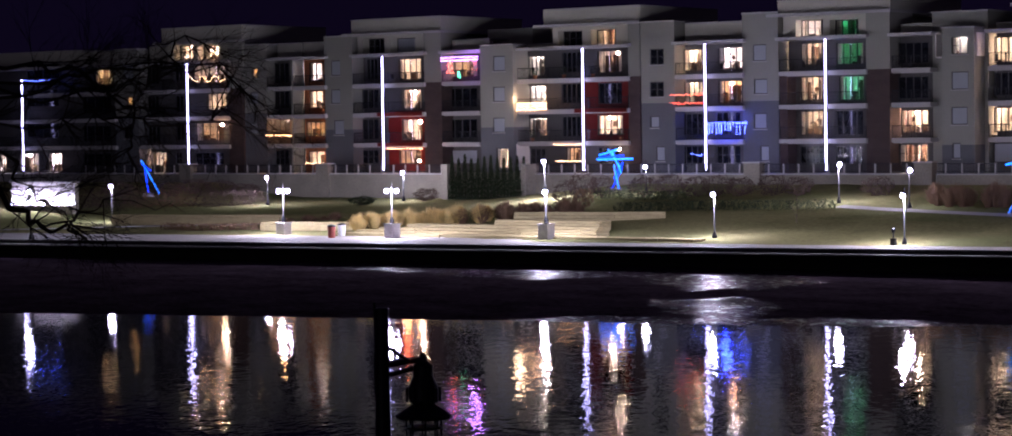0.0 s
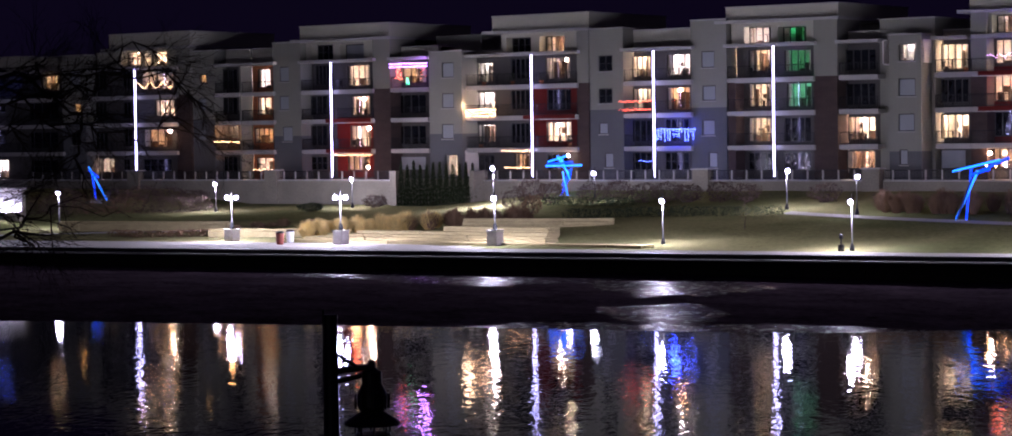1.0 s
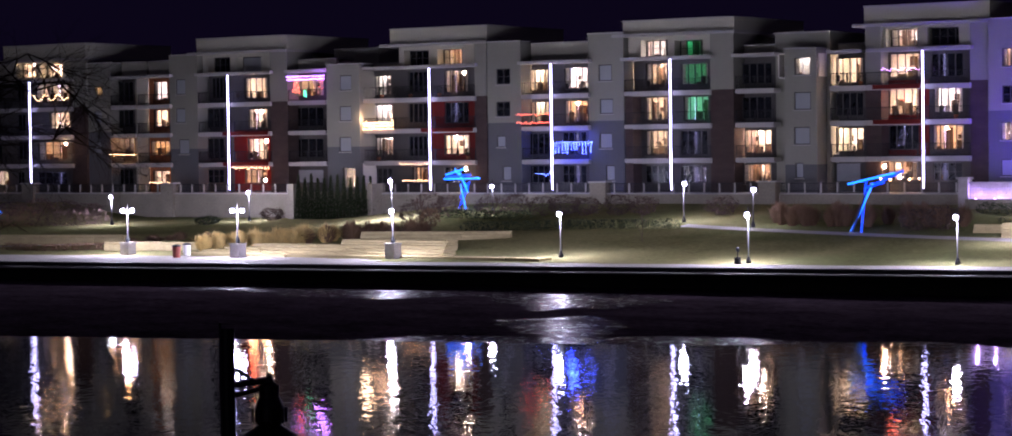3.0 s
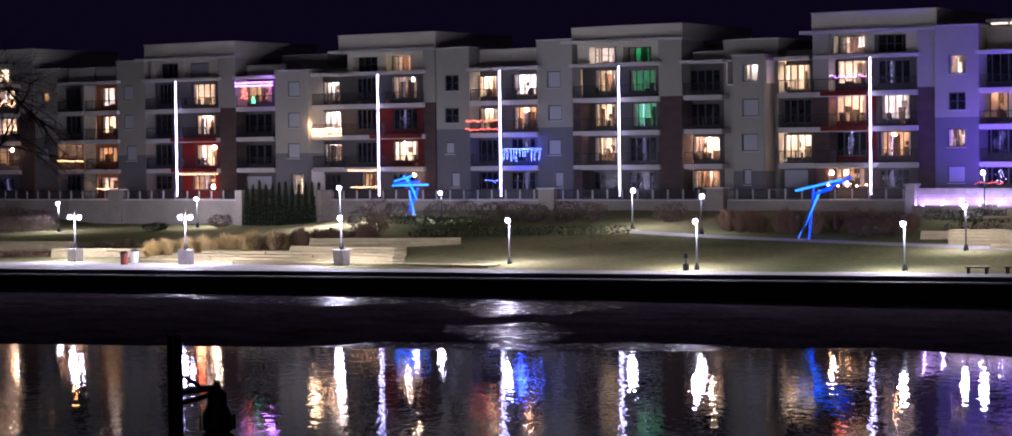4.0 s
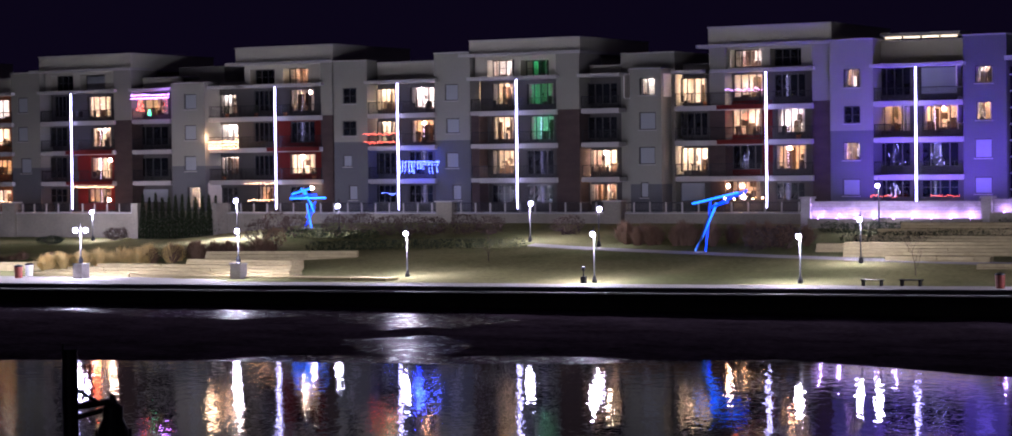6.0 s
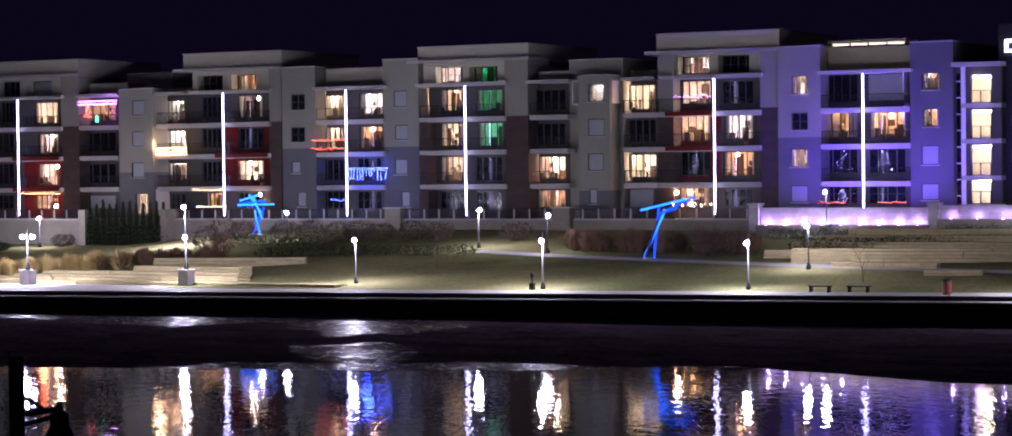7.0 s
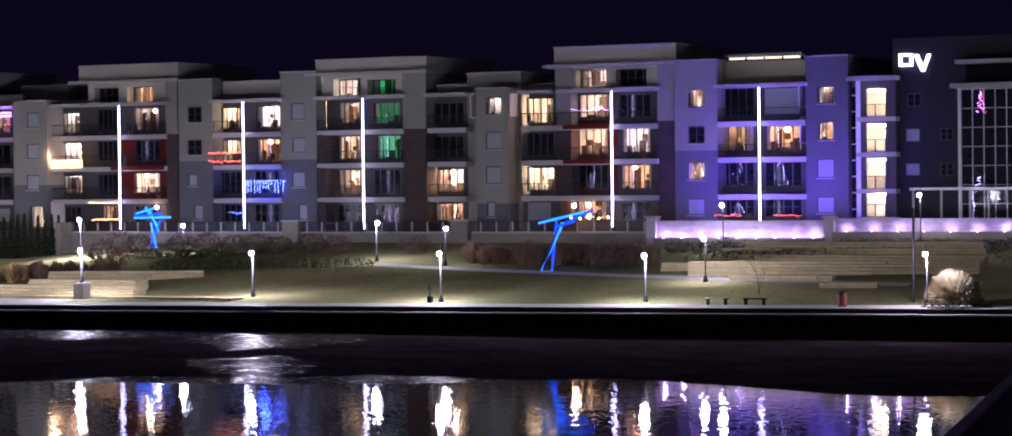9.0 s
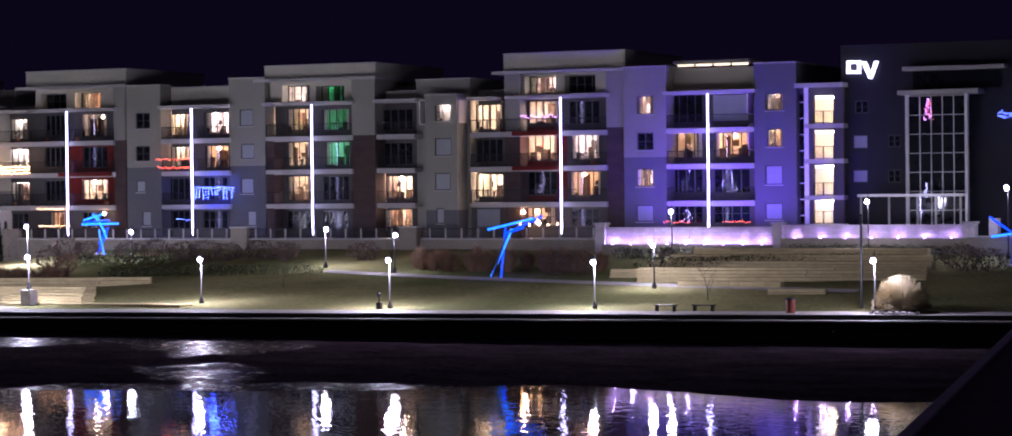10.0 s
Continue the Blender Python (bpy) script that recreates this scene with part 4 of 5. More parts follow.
# ---- chairs and pots on the balconies ----
def balcony_chair(x, y, z, turn):
    c = root("balcony_chair", x, y, z, "dark metal balcony chair beside the railing", "chair", "balcony chairs")
    part("seat", cube(x - 0.24, x + 0.24, y - 0.22, y + 0.22, z + 0.40, z + 0.45), IRON, c)
    part("backrest", cube(x - 0.24 if turn < 0 else x + 0.19, x - 0.19 if turn < 0 else x + 0.24, y - 0.22, y + 0.22, z + 0.45, z + 0.95), IRON, c)
    for dx in (-0.2, 0.2):
        for dy in (-0.18, 0.18):
            part("leg", rod(bmesh.new(), (x + dx, y + dy, z), (x + dx, y + dy, z + 0.4), 0.02, sides=5), IRON, c)


def leaf_cloud(bm, rnd_, x, y, z, rx, ry, rz, n, size):
    for i in range(n):
        d = Vector((rnd_.gauss(0, 1), rnd_.gauss(0, 1), rnd_.gauss(0, 1))).normalized() * rnd_.uniform(0.55, 1.0) ** 0.5
        k = 1 + 0.35 * noise.noise((d.x * 2 + x, d.y * 2 + y, d.z * 2))
        c = Vector((x + d.x * rx * k, y + d.y * ry * k, z + d.z * rz * k))
        a, b = Vector((rnd_.gauss(0, 1), rnd_.gauss(0, 1), rnd_.gauss(0, 1))).normalized() * size, Vector((rnd_.gauss(0, 1), rnd_.gauss(0, 1), rnd_.gauss(0, 1))).normalized() * size * 0.6
        bm.faces.new([bm.verts.new(p) for p in (c - a, c + b, c + a, c - b)])


def pot_plant(x, y, z, seed):
    c = root("potted_plant", x, y, z, "small dark potted plant on a balcony", "plant", "balcony plants")
    part("pot", lathe(bmesh.new(), x, y, ((0.14, z), (0.2, z + 0.32), (0.21, z + 0.36)), 10), RUST, c)
    bm = bmesh.new()
    leaf_cloud(bm, random.Random(seed), x, y, z + 0.75, 0.26, 0.26, 0.42, 90, 0.07)
    part("leaves", bm, LEAF, c)


for x, f_, turn in ((-152.82, 3, -1), (-151.51, 3, 1), (-150.1, 2, 1), (-151.18, 1, -1), (-117.42, 3, 1), (-114.25, 3, -1), (-113.16, 3, 1), (-113.29, 2, 1), (-105.82, 3, -1), (-104.77, 3, 1), (-105.03, 2, 1), (-105.55, 1, -1), (-96.09, 1, -1), (-95.09, 1, 1), (-87.42, 3, -1), (-86.46, 1, 1), (-82.31, 2, -1), (-81.36, 2, 1), (-78.34, 2, -1), (-69.27, 2, 1), (-65.07, 2, -1), (-126.78, 1, 1), (-127.65, 3, -1), (-135.22, 1, 1)):
    balcony_chair(x, 0.75, FLOORS[f_], turn)
for k, (x, f_) in enumerate(((-128.68, 3), (-132, 3), (-135.37, 3), (-116.45, 2), (-135.82, 1), (-125.55, 1), (-85.68, 3), (-162.38, 2), (-77.25, 2), (-103.99, 1))):
    pot_plant(x, 0.9, FLOORS[f_], k)


# ---- promenade, quay and steps ----
def along(x, d):
    """A point d metres behind the quay line."""
    return (x - 0.174 * d, quay_y(x) + 0.985 * d)


def strip(bm, x0, x1, d0, d1, z0, z1):
    a, b, c, d = along(x0, d0), along(x1, d0), along(x1, d1), along(x0, d1)
    v = [bm.verts.new((*p, z)) for z in (z0, z1) for p in (a, b, c, d)]
    for q in ((0, 3, 2, 1), (4, 5, 6, 7), (0, 1, 5, 4), (1, 2, 6, 5), (2, 3, 7, 6), (3, 0, 4, 7)):
        bm.faces.new([v[i] for i in q])
    return bm


prom = root("promenade", -90, -48, 2.3, "pale concrete riverside promenade", "pavement", kind="structure")
part("bed", strip(bmesh.new(), -380, 60, 0.3, 4.9, 1.4, 2.27), CONCRETE, prom)
for i in range(52):
    x = -190 + i * 3.6
    part("slab", strip(bmesh.new(), x + 0.012, x + 3.588, 0.42, 4.85, 2.2, 2.32), PAVING, prom)
for i in range(22):
    x = -188 + i * 4.0
    part("slab", strip(bmesh.new(), x + 0.012, x + 3.988, 4.87, 7.6, 2.2, 2.325), PAVING, prom)
    part("slab", strip(bmesh.new(), x + 0.012, x + 3.988, 7.62, 10.4, 2.2, 2.32), PAVING, prom)
quay = root("quay_wall", -90, -50, 0, "dark wet stone quay wall above the mud", "wall", kind="structure")
part("core", strip(bmesh.new(), -380, 60, 0.16, 0.42, -1.0, 2.1), QUAY, quay)
part("coping", strip(bmesh.new(), -380, 60, -0.12, 0.40, 2.1, 2.36), QUAY, quay, "dark coping of the quay")
# pale ledge stretched outwards so lamplight on the edge shows as a line
part("ledge", strip(bmesh.new(), -380, 60, -1.35, 0.16, 1.98, 2.08), SLAB, quay, "thin ledge along the quay, drawn out pale to show lamplight")
rnd = random.Random(5)
bm = bmesh.new()
for r_ in range(4):
    x = -200 + rnd.uniform(0, 1)
    while x < 20:
        d = rnd.uniform(0.7, 1.6)
        o = rnd.uniform(-0.02, 0.05)
        strip(bm, x + 0.02, x + d - 0.02, 0.05 - o, 0.16, 0.5 + r_ * 0.3, 0.5 + r_ * 0.3 + 0.28)
        x += d
tagged(part("stone_courses", bm, QUAY, quay), kind="stuff")


def ledge(name, x0, y0, x1, y1, z0, z1, depth, label):
    """A low wall of long limestone blocks from one point to another."""
    w = root(name, (x0 + x1) / 2, (y0 + y1) / 2, z0, label, "stone wall", "limestone terraces", "structure")
    a, b = Vector((x0, y0, 0)), Vector((x1, y1, 0))
    side = (b - a).normalized()
    back = Vector((-side.y, side.x, 0)) * depth
    rows_ = max(1, round((z1 - z0) / 0.24))
    h = (z1 - z0) / rows_
    rnd_ = random.Random(int(x0 * 31 + y0))
    for k in range(rows_):
        s, n = 0.0, (b - a).length
        while s < n - 0.05:
            d = min(n - s, rnd_.uniform(1.6, 4.6))
            o = rnd_.uniform(-0.09, 0.09)
            p, q = a + side * (s + 0.006), a + side * (s + d - 0.006)
            f0 = back.normalized() * (o + 0.12 * k)
            bm = bmesh.new()
            v = [bm.verts.new((c.x, c.y, z)) for z in (z0 + k * h - (0.5 if k == 0 else 0), z0 + (k + 1) * h - 0.02) for c in (p + f0, q + f0, q + back, p + back)]
            for qd in ((0, 3, 2, 1), (4, 5, 6, 7), (0, 1, 5, 4), (1, 2, 6, 5), (2, 3, 7, 6), (3, 0, 4, 7)):
                bm.faces.new([v[i] for i in qd])
            bmesh.ops.bevel(bm, geom=[e for e in bm.edges], offset=0.018, segments=1, affect="EDGES")
            part("block", bm, STONE, w)
            s += d
    return w


T = "tawny limestone block terrace beside the promenade"
for (xa, ya, za), (xb, yb, zb), hgt in (
    ((-112.0, -33.6, 2.85), (-100.74, -29.48, 3.05), 0.95),
    ((-131.11, -41.84, 2.77), (-122.87, -40.03, 2.81), 0.45),
    ((-150.7, -39.51, 3.04), (-135.09, -35.32, 3.18), 0.3),
):
    ledge("limestone_terrace", xa, ya, xb, yb, min(za, zb) - 0.05, max(za, zb) + hgt * 0.8, 0.9, T)
for k, (xa, xb, rise) in enumerate(((-121.5, -89.0, 0.0), (-120.5, -98.0, 0.0), (-119.2, -99.0, 0.0), (-117.5, -99.8, 0.03), (-110.0, -100.6, 0.2))):
    ledge("limestone_terrace", xa, -43.6 + 1.25 * k, xb, -43.4 + 1.35 * k, 2.36 + 0.17 * k, 2.56 + 0.17 * k + rise, 1.6, T)
T2 = "long limestone retaining terrace below the lit wall"
for (xa, ya, za), (xb, yb, zb), hgt in (
    ((-63.31, -24.19, 3.46), (-43.34, -20.68, 3.62), 0.9),
    ((-66.41, -21.71, 3.7), (-63.74, -21.41, 3.71), 0.6),
    ((-59.46, -26.13, 3.25), (-52.09, -25.83, 3.21), 0.4),
    ((-52.02, -28.75, 2.95), (-48.17, -28.18, 2.96), 0.35),
):
    ledge("limestone_terrace", xa, ya, xb, yb, min(za, zb) - 0.1, max(za, zb) + hgt, 1.0, T2)
for k in range(3):
    ledge("limestone_terrace", -65.43 + 1.2 * k, -17.0 + 1.6 * k, -44.08 - 0.6 * k, -16.6 + 1.6 * k, 3.9 + 0.42 * k, 4.75 + 0.42 * k, 1.4, T2)


# the garden path
def path_strip(pts, width, material, label):
    bm = bmesh.new()
    rows_ = []
    for (x, y) in pts:
        rows_.append([bm.verts.new((x, y + s, ground_z(x, y + s) + 0.06)) for s in (-width / 2, width / 2)])
    for p, q in zip(rows_, rows_[1:]):
        bm.faces.new((p[0], q[0], q[1], p[1]))
    return tagged(mesh("garden_path", bm, material), label, "path", kind="structure")


def curve_between(a, b, c, n=24):
    out = []
    for i in range(n + 1):
        t = i / n
        out.append(tuple((1 - t) ** 2 * a[k] + 2 * t * (1 - t) * b[k] + t * t * c[k] for k in (0, 1)))
    return out


pa, pb, pc = (-90.65, -20.46, 3.96), (-78.58, -24.65, 3.54), (-46.38, -26.69, 3.07)
path_strip(curve_between(pa, pb, pc), 1.6, PAVING, "pale curving garden path across the lawn")
path_strip(curve_between((-155.42, -47.71, 2.65), (-146.78, -40.96, 2.94), (-135.71, -35.43, 3.18)), 1.5, PAVING, "pale garden path along the lawn")


# ---- lamps along the water ----
LAMPGREY = surface("lamp_pole_paint", (0.075, 0.075, 0.08), 0.5, 0.1, 2, 20, 0.03)


def street_lamp(x, y, z, h, heads, pedestal=0.0, watts=520, lean=1):
    lamp = root("street_lamp", x, y, z, "slim metal park lamp with a glowing globe" if heads == 1 else "park lamp with two glowing globes on a stone pedestal", "street lamp", "park lamps")
    if pedestal:
        part("pedestal", cube(x - 0.42, x + 0.42, y - 0.42, y + 0.42, z - 0.3, z + pedestal), PALESTONE, lamp, "rough limestone pedestal")
        part("pedestal_cap", cube(x - 0.47, x + 0.47, y - 0.47, y + 0.47, z + pedestal, z + pedestal + 0.1), SLAB, lamp)
    b = z + pedestal + (0.1 if pedestal else -0.05)
    part("base", lathe(bmesh.new(), x, y, ((0.17, b), (0.17, b + 0.25), (0.11, b + 0.4), (0.09, b + 0.5))), IRON, lamp)
    part("pole", lathe(bmesh.new(), x, y, ((0.055, b + 0.45), (0.038, z + h + 0.3)), 10), LAMPGREY if watts > 250 else IRON, lamp)
    part("finial", lathe(bmesh.new(), x, y, ((0.025, z + h + 0.3), (0.04, z + h + 0.38), (0.01, z + h + 0.6)), 8), IRON, lamp)
    for s in ((-0.48, 0.48) if heads == 2 else (-0.09 * lean,)):
        part("arm", rod(bmesh.new(), (x, y, z + h + 0.16), (x + s, y, z + h + 0.16), 0.03), IRON, lamp)
        part("shade", lathe(bmesh.new(), x + s, y, ((0.21, z + h + 0.15), (0.18, z + h + 0.21), (0.05, z + h + 0.28)), 12), IRON, lamp)
        smooth(part("globe", ball(bmesh.new(), x + s, y, z + h, 0.17, 2), GLOBE, lamp))
    bulb("street_lamp_light", x, y - 0.40, z + h - 0.35, watts * (5.5 if heads == 2 else 3.9), (0.95, 0.95, 0.95), 0.2)
    return lamp


street_lamp(-126.16, -44.36, 2.6, 3.12, 2, 0.6)
street_lamp(-114.25, -45.42, 2.45, 3.36, 2, 0.85)
street_lamp(-101.31, -43.66, 2.43, 3.33, 1, 0.95)
street_lamp(-89.12, -40.48, 2.5, 3.02, 1)
street_lamp(-74.17, -40.88, 2.34, 3.22, 1)
street_lamp(-60.55, -38.22, 2.36, 3.02, 1)
street_lamp(-41.78, -38.36, 2.3, 3.26, 1, 0, 330)
street_lamp(-154.5, -15.93, 3.41, 2.59, 1, 0, 320)
street_lamp(-143.38, -9.26, 3.63, 2.65, 1, 0, 260)
street_lamp(-121.28, -16.81, 4.37, 3.04, 1, 0, 800)
street_lamp(-113.26, -13.23, 4.62, 2.25, 1, 0, 150)
street_lamp(-91.96, -18.05, 4.16, 2.99, 1, 0, 260, -1)
street_lamp(-84.51, -20.63, 3.91, 2.84, 1, 0, 90, -1)
street_lamp(-60.84, -26.99, 3.19, 3, 1, 0, 240)
street_lamp(-65.83, -10.67, 4.73, 3.56, 1, 0, 150)
street_lamp(-50.54, -10.11, 4.76, 4.19, 1, 0, 110)
street_lamp(-153.87, -36.4, 2.77, 3, 1, 0, 330)
street_lamp(-40.24, -9.78, 4.77, 5.09, 1, 0, 130)
street_lamp(-140.12, -57.77, 2.3, 3.74, 1, 0, 60)


# ---- blue light sculptures ----
def beam_sculpture(x, y, z, legs, label, tall=None):
    s = root("light_sculpture", x, y, z, label, "sculpture", "blue light sculptures")
    for (a, b, m) in legs:
        part("beam", rod(bmesh.new(), (x + a[0], y + a[1], z + a[2]), (x + b[0], y + b[1], z + b[2]), 0.078, sides=4), m, s)
    part("footing", lathe(bmesh.new(), x, y, ((0.6, z - 0.3), (0.55, z + 0.06)), 12), SLAB, s)


sx1, sy1, sz1 = -118.71, -9.96, 4.89
beam_sculpture(sx1, sy1, sz1, (
    ((-2.06, 0.2, 2.57), (1.8, 0.1, 2.62), NEONCY), ((-1.7, 0.0, 2.93), (0.4, 0.2, 3.5), NEONCY), ((-1.6, -0.2, 2.70), (1.0, -0.1, 2.92), NEON), ((-0.8, 0.1, 3.45), (0.45, 0.1, 1.9), NEONCY),
    ((-0.3, 0.0, 3.28), (0.56, 0.1, 1.4), NEONCY), ((0.5, 0.3, 1.87), (-0.54, 0.3, 0.05), NEON), ((-0.07, -0.1, 2.1), (0.5, -0.2, 0.0), NEONCY), ((0.62, 0.3, 2.3), (-0.3, 0.2, 0.9), NEON)),
    "blue glowing steel beam sculpture with crossing arms")
sx2, sy2, sz2 = -74.9, -23.01, 3.65
beam_sculpture(sx2, sy2, sz2, (
    ((-0.35, 0, 0.1), (1.3, 0.2, 3.6), NEONCY), ((0.25, 0.4, 0), (0.75, 0.3, 3.9), NEON), ((-0.1, -0.4, 0.1), (0.9, 0.0, 3.0), BLUETUBE_DARK),
    ((-0.6, 0, 3.55), (3.0, 0.2, 4.35), NEONCY), ((0.6, 0.3, 3.2), (3.6, 0.4, 4.5), NEON), ((1.0, -0.3, 3.3), (2.4, -0.2, 3.7), NEON)),
    "blue glowing leaning beam sculpture with two long arms")
sx3, sy3, sz3 = -168.97, -17.43, 4.46
beam_sculpture(sx3, sy3, sz3, (
    ((1.5, 0, 0.0), (-1.1, 0.2, 3.2), NEONCY), ((-0.3, 0.3, 0), (-0.7, 0.2, 2.7), NEON), ((-0.9, 0, 2.9), (0.3, 0.1, 2.2), NEON)),
    "blue glowing steel beam sculpture beside the terrace wall")
sx4, sy4, sz4 = -39.23, -12.89, 4.41
beam_sculpture(sx4, sy4, sz4, (((-1.6, 0, 3.4), (0.6, 0, 1.9), NEON), ((-1.5, 0.2, 2.0), (1.2, 0.2, 2.4), NEONCY), ((0, 0, 0), (0.4, 0, 3.0), NEON)), "blue glowing steel beam sculpture at the far bank")


# ---- plants ----
def blades(bm, x, y, z, r, h, n, rnd_, wide=0.05, lean=0.5):
    """Blades that rise from one crown and arch outwards like a fountain."""
    for i in range(n):
        a, q = rnd_.uniform(0, math.tau), r * 0.22 * math.sqrt(rnd_.random())
        p = Vector((x + q * math.cos(a), y + q * math.sin(a), z))
        a += rnd_.uniform(-0.4, 0.4)
        out = Vector((math.cos(a), math.sin(a), 0))
        f = rnd_.random()
        hh = h * rnd_.uniform(0.55, 1.08) * (1 - 0.28 * f * f)
        mid = p + out * (r * f * 0.5) + Vector((0, 0, hh * 0.72))
        tip = p + out * (r * f * rnd_.uniform(0.6, 1.3)) + Vector((0, 0, hh * (1 - 0.12 * f)))
        s = Vector((-out.y, out.x, 0)) * wide + Vector((rnd_.uniform(-1, 1), rnd_.uniform(-1, 1), 0)) * wide * 0.5
        v = [bm.verts.new(c) for c in (p - s * 0.5, p + s * 0.5, mid + s, mid - s, tip)]
        bm.faces.new((v[0], v[1], v[2], v[3]))
        bm.faces.new((v[3], v[2], v[4]))


def grass_clump(x, y, z, r, h, material, label, n=240, seed=0):
    g = root("ornamental_grass", x, y, z, label, "grass", "ornamental grasses")
    bm = bmesh.new()
    blades(bm, x, y, z - 0.1, r, h, n, random.Random(seed), 0.03)
    tagged(part("blades", bm, material, g), kind="stuff")


def shrub(x, y, z, r, h, material, label, n=420, seed=0, size=0.09):
    s = root("shrub", x, y, z, label, "shrub", "shrubs on the bank")
    rnd_ = random.Random(seed)
    bm = bmesh.new()
    for i in range(6):
        a = rnd_.uniform(0, math.tau)
        rod(bm, (x, y, z - 0.1), (x + r * 0.6 * math.cos(a), y + r * 0.6 * math.sin(a), z + h * 0.7), 0.03, 0.01, 5)
    part("stem", bm, TWIG, s)
    bm = bmesh.new()
    leaf_cloud(bm, rnd_, x, y, z + h * 0.5, r, r, h * 0.52, n, size)
    part("foliage", bm, material, s)


rnd = random.Random(11)
for k, (u_, g_) in enumerate(((0.0, 0), (0.06, 0), (0.13, 0), (0.2, 1), (0.27, 1), (0.34, 1), (0.41, 1), (0.48, 0), (0.55, 0), (0.62, 1), (0.69, 0), (0.76, 0), (0.83, 0), (0.9, 0), (0.97, 0))):
    a, b, m_ = Vector((-121.53, -40.74, 2.76)), Vector((-110.08, -29.08, 3.42)), Vector((-117, -34.93, 3.08))
    p = a * (1 - u_) ** 2 + m_ * 2 * u_ * (1 - u_) + b * u_ * u_
    for j in range(2):
        q = p + Vector((rnd.uniform(-0.8, 0.8), j * 1.3 + rnd.uniform(-0.3, 0.3), 0))
        grass_clump(q.x, q.y, ground_z(q.x, q.y), rnd.uniform(1.0, 1.3), rnd.uniform(1.3, 1.9), STRAW if g_ or u_ < 0.5 else STRAWDIM, "tall dry ornamental grass tuft on the bank", 420, k * 7 + j)
gx, gy, gz_ = -40.45, -37.2, 2.32
mound = root("ornamental_grass", gx, gy, gz_, "large round pale pampas-like grass mound by the promenade", "grass", "ornamental grasses")
bm = bmesh.new()
blades(bm, gx, gy, gz_, 1.6, 1.5, 500, random.Random(3), 0.05, 0.9)
for i in range(2400):
    a, e_ = rnd.uniform(0, math.tau), math.asin(rnd.uniform(0.0, 1.0))
    d = Vector((math.cos(a) * math.cos(e_), math.sin(a) * math.cos(e_), math.sin(e_)))
    c = Vector((gx, gy, gz_ + 0.2)) + Vector((d.x * 1.8, d.y * 1.8, d.z * 2.0)) * rnd.uniform(0.72, 1.06)
    s_ = d.cross(Vector((rnd.random(), rnd.random(), rnd.random()))).normalized() * 0.06
    bm.faces.new([bm.verts.new(p) for p in (c - d * 0.3 - s_, c - d * 0.3 + s_, c + d * 0.16)])
part("blades", bm, PAMPAS, mound)
for i in range(12):
    x = -139.87 + i * (-131.45 - -139.87) / 11
    t = root("cypress", x, -6.3, 3.7, "slim dark green cypress against the terrace wall", "tree", "row of cypresses")
    part("trunk", rod(bmesh.new(), (x, -6.3, 3.4), (x, -6.3, 6.8), 0.06, 0.02), BARK, t)
    bm = bmesh.new()
    rnd_ = random.Random(i)
    hh = rnd_.uniform(3.5, 4.0)
    for k in range(9):
        f_ = k / 8
        leaf_cloud(bm, rnd_, x, -6.3, 3.6 + hh * f_, 0.50 * (1 - f_ * 0.78), 0.50 * (1 - f_ * 0.78), 0.36, 170, 0.085)
    part("crown", bm, LEAF, t)


def hedge(a, b, h, w, material, label, per=150, seed=1):
    a, b = Vector(a), Vector(b)
    n = max(2, int((b - a).length / 0.9))
    hd = root("hedge", (a.x + b.x) / 2, (a.y + b.y) / 2, min(a.z, b.z), label, "hedge", "", "stuff")
    rnd_ = random.Random(seed)
    bm = bmesh.new()
    for i in range(n):
        c = a + (b - a) * ((i + 0.5) / n)
        z = ground_z(c.x, c.y)
        leaf_cloud(bm, rnd_, c.x, c.y, z + h * 0.45, 0.75, w, h * 0.55, per * 2, 0.07)
    tagged(part("foliage", bm, material, hd), kind="stuff")


hedge((-108.23, -24.69, 3.73), (-90.29, -22.1, 3.82), 0.8, 0.9, LEAF, "low clipped dark green hedge on the lawn")
hedge((-115.95, -16.39, 4.39), (-107.36, -16.68, 4.33), 0.8, 1.2, LEAF, "dark evergreen planting below the terrace", 150, 2)
hedge((-65.88, -17.32, 4.1), (-45.52, -11.91, 4.55), 0.9, 1.2, LEAF, "dark spreading evergreen shrubs on the retaining terrace", 150, 3)
hedge((-70.37, -10.9, 4.6), (-56.34, -10.9, 4.6), 0.85, 0.9, LEAF, "dark spreading juniper below the lit stone wall", 170, 4)
hedge((-56.34, -10.9, 4.6), (-44.04, -10.9, 4.6), 1.15, 0.9, LEAF, "dark spreading juniper below the lit stone wall", 170, 5)
hedge((-167.59, -27.77, 3.41), (-164.78, -23.90, 3.35), 1.7, 1.5, TWIG, "bare brown shrubs massed on the planted bank", 190, 31)
hedge((-164.78, -23.90, 3.35), (-161.56, -19.06, 3.27), 1.9, 1.5, STRAWDIM, "dry brown grasses massed on the planted bank", 190, 32)
hedge((-161.56, -19.06, 3.27), (-155.94, -15.71, 3.38), 1.5, 1.5, TWIG, "bare brown shrubs massed on the planted bank", 190, 33)
hedge((-141.15, -42.44, 2.43), (-137.65, -42.99, 2.40), 0.6, 0.8, STRAWDIM, "low dry grasses beside the promenade", 150, 41)
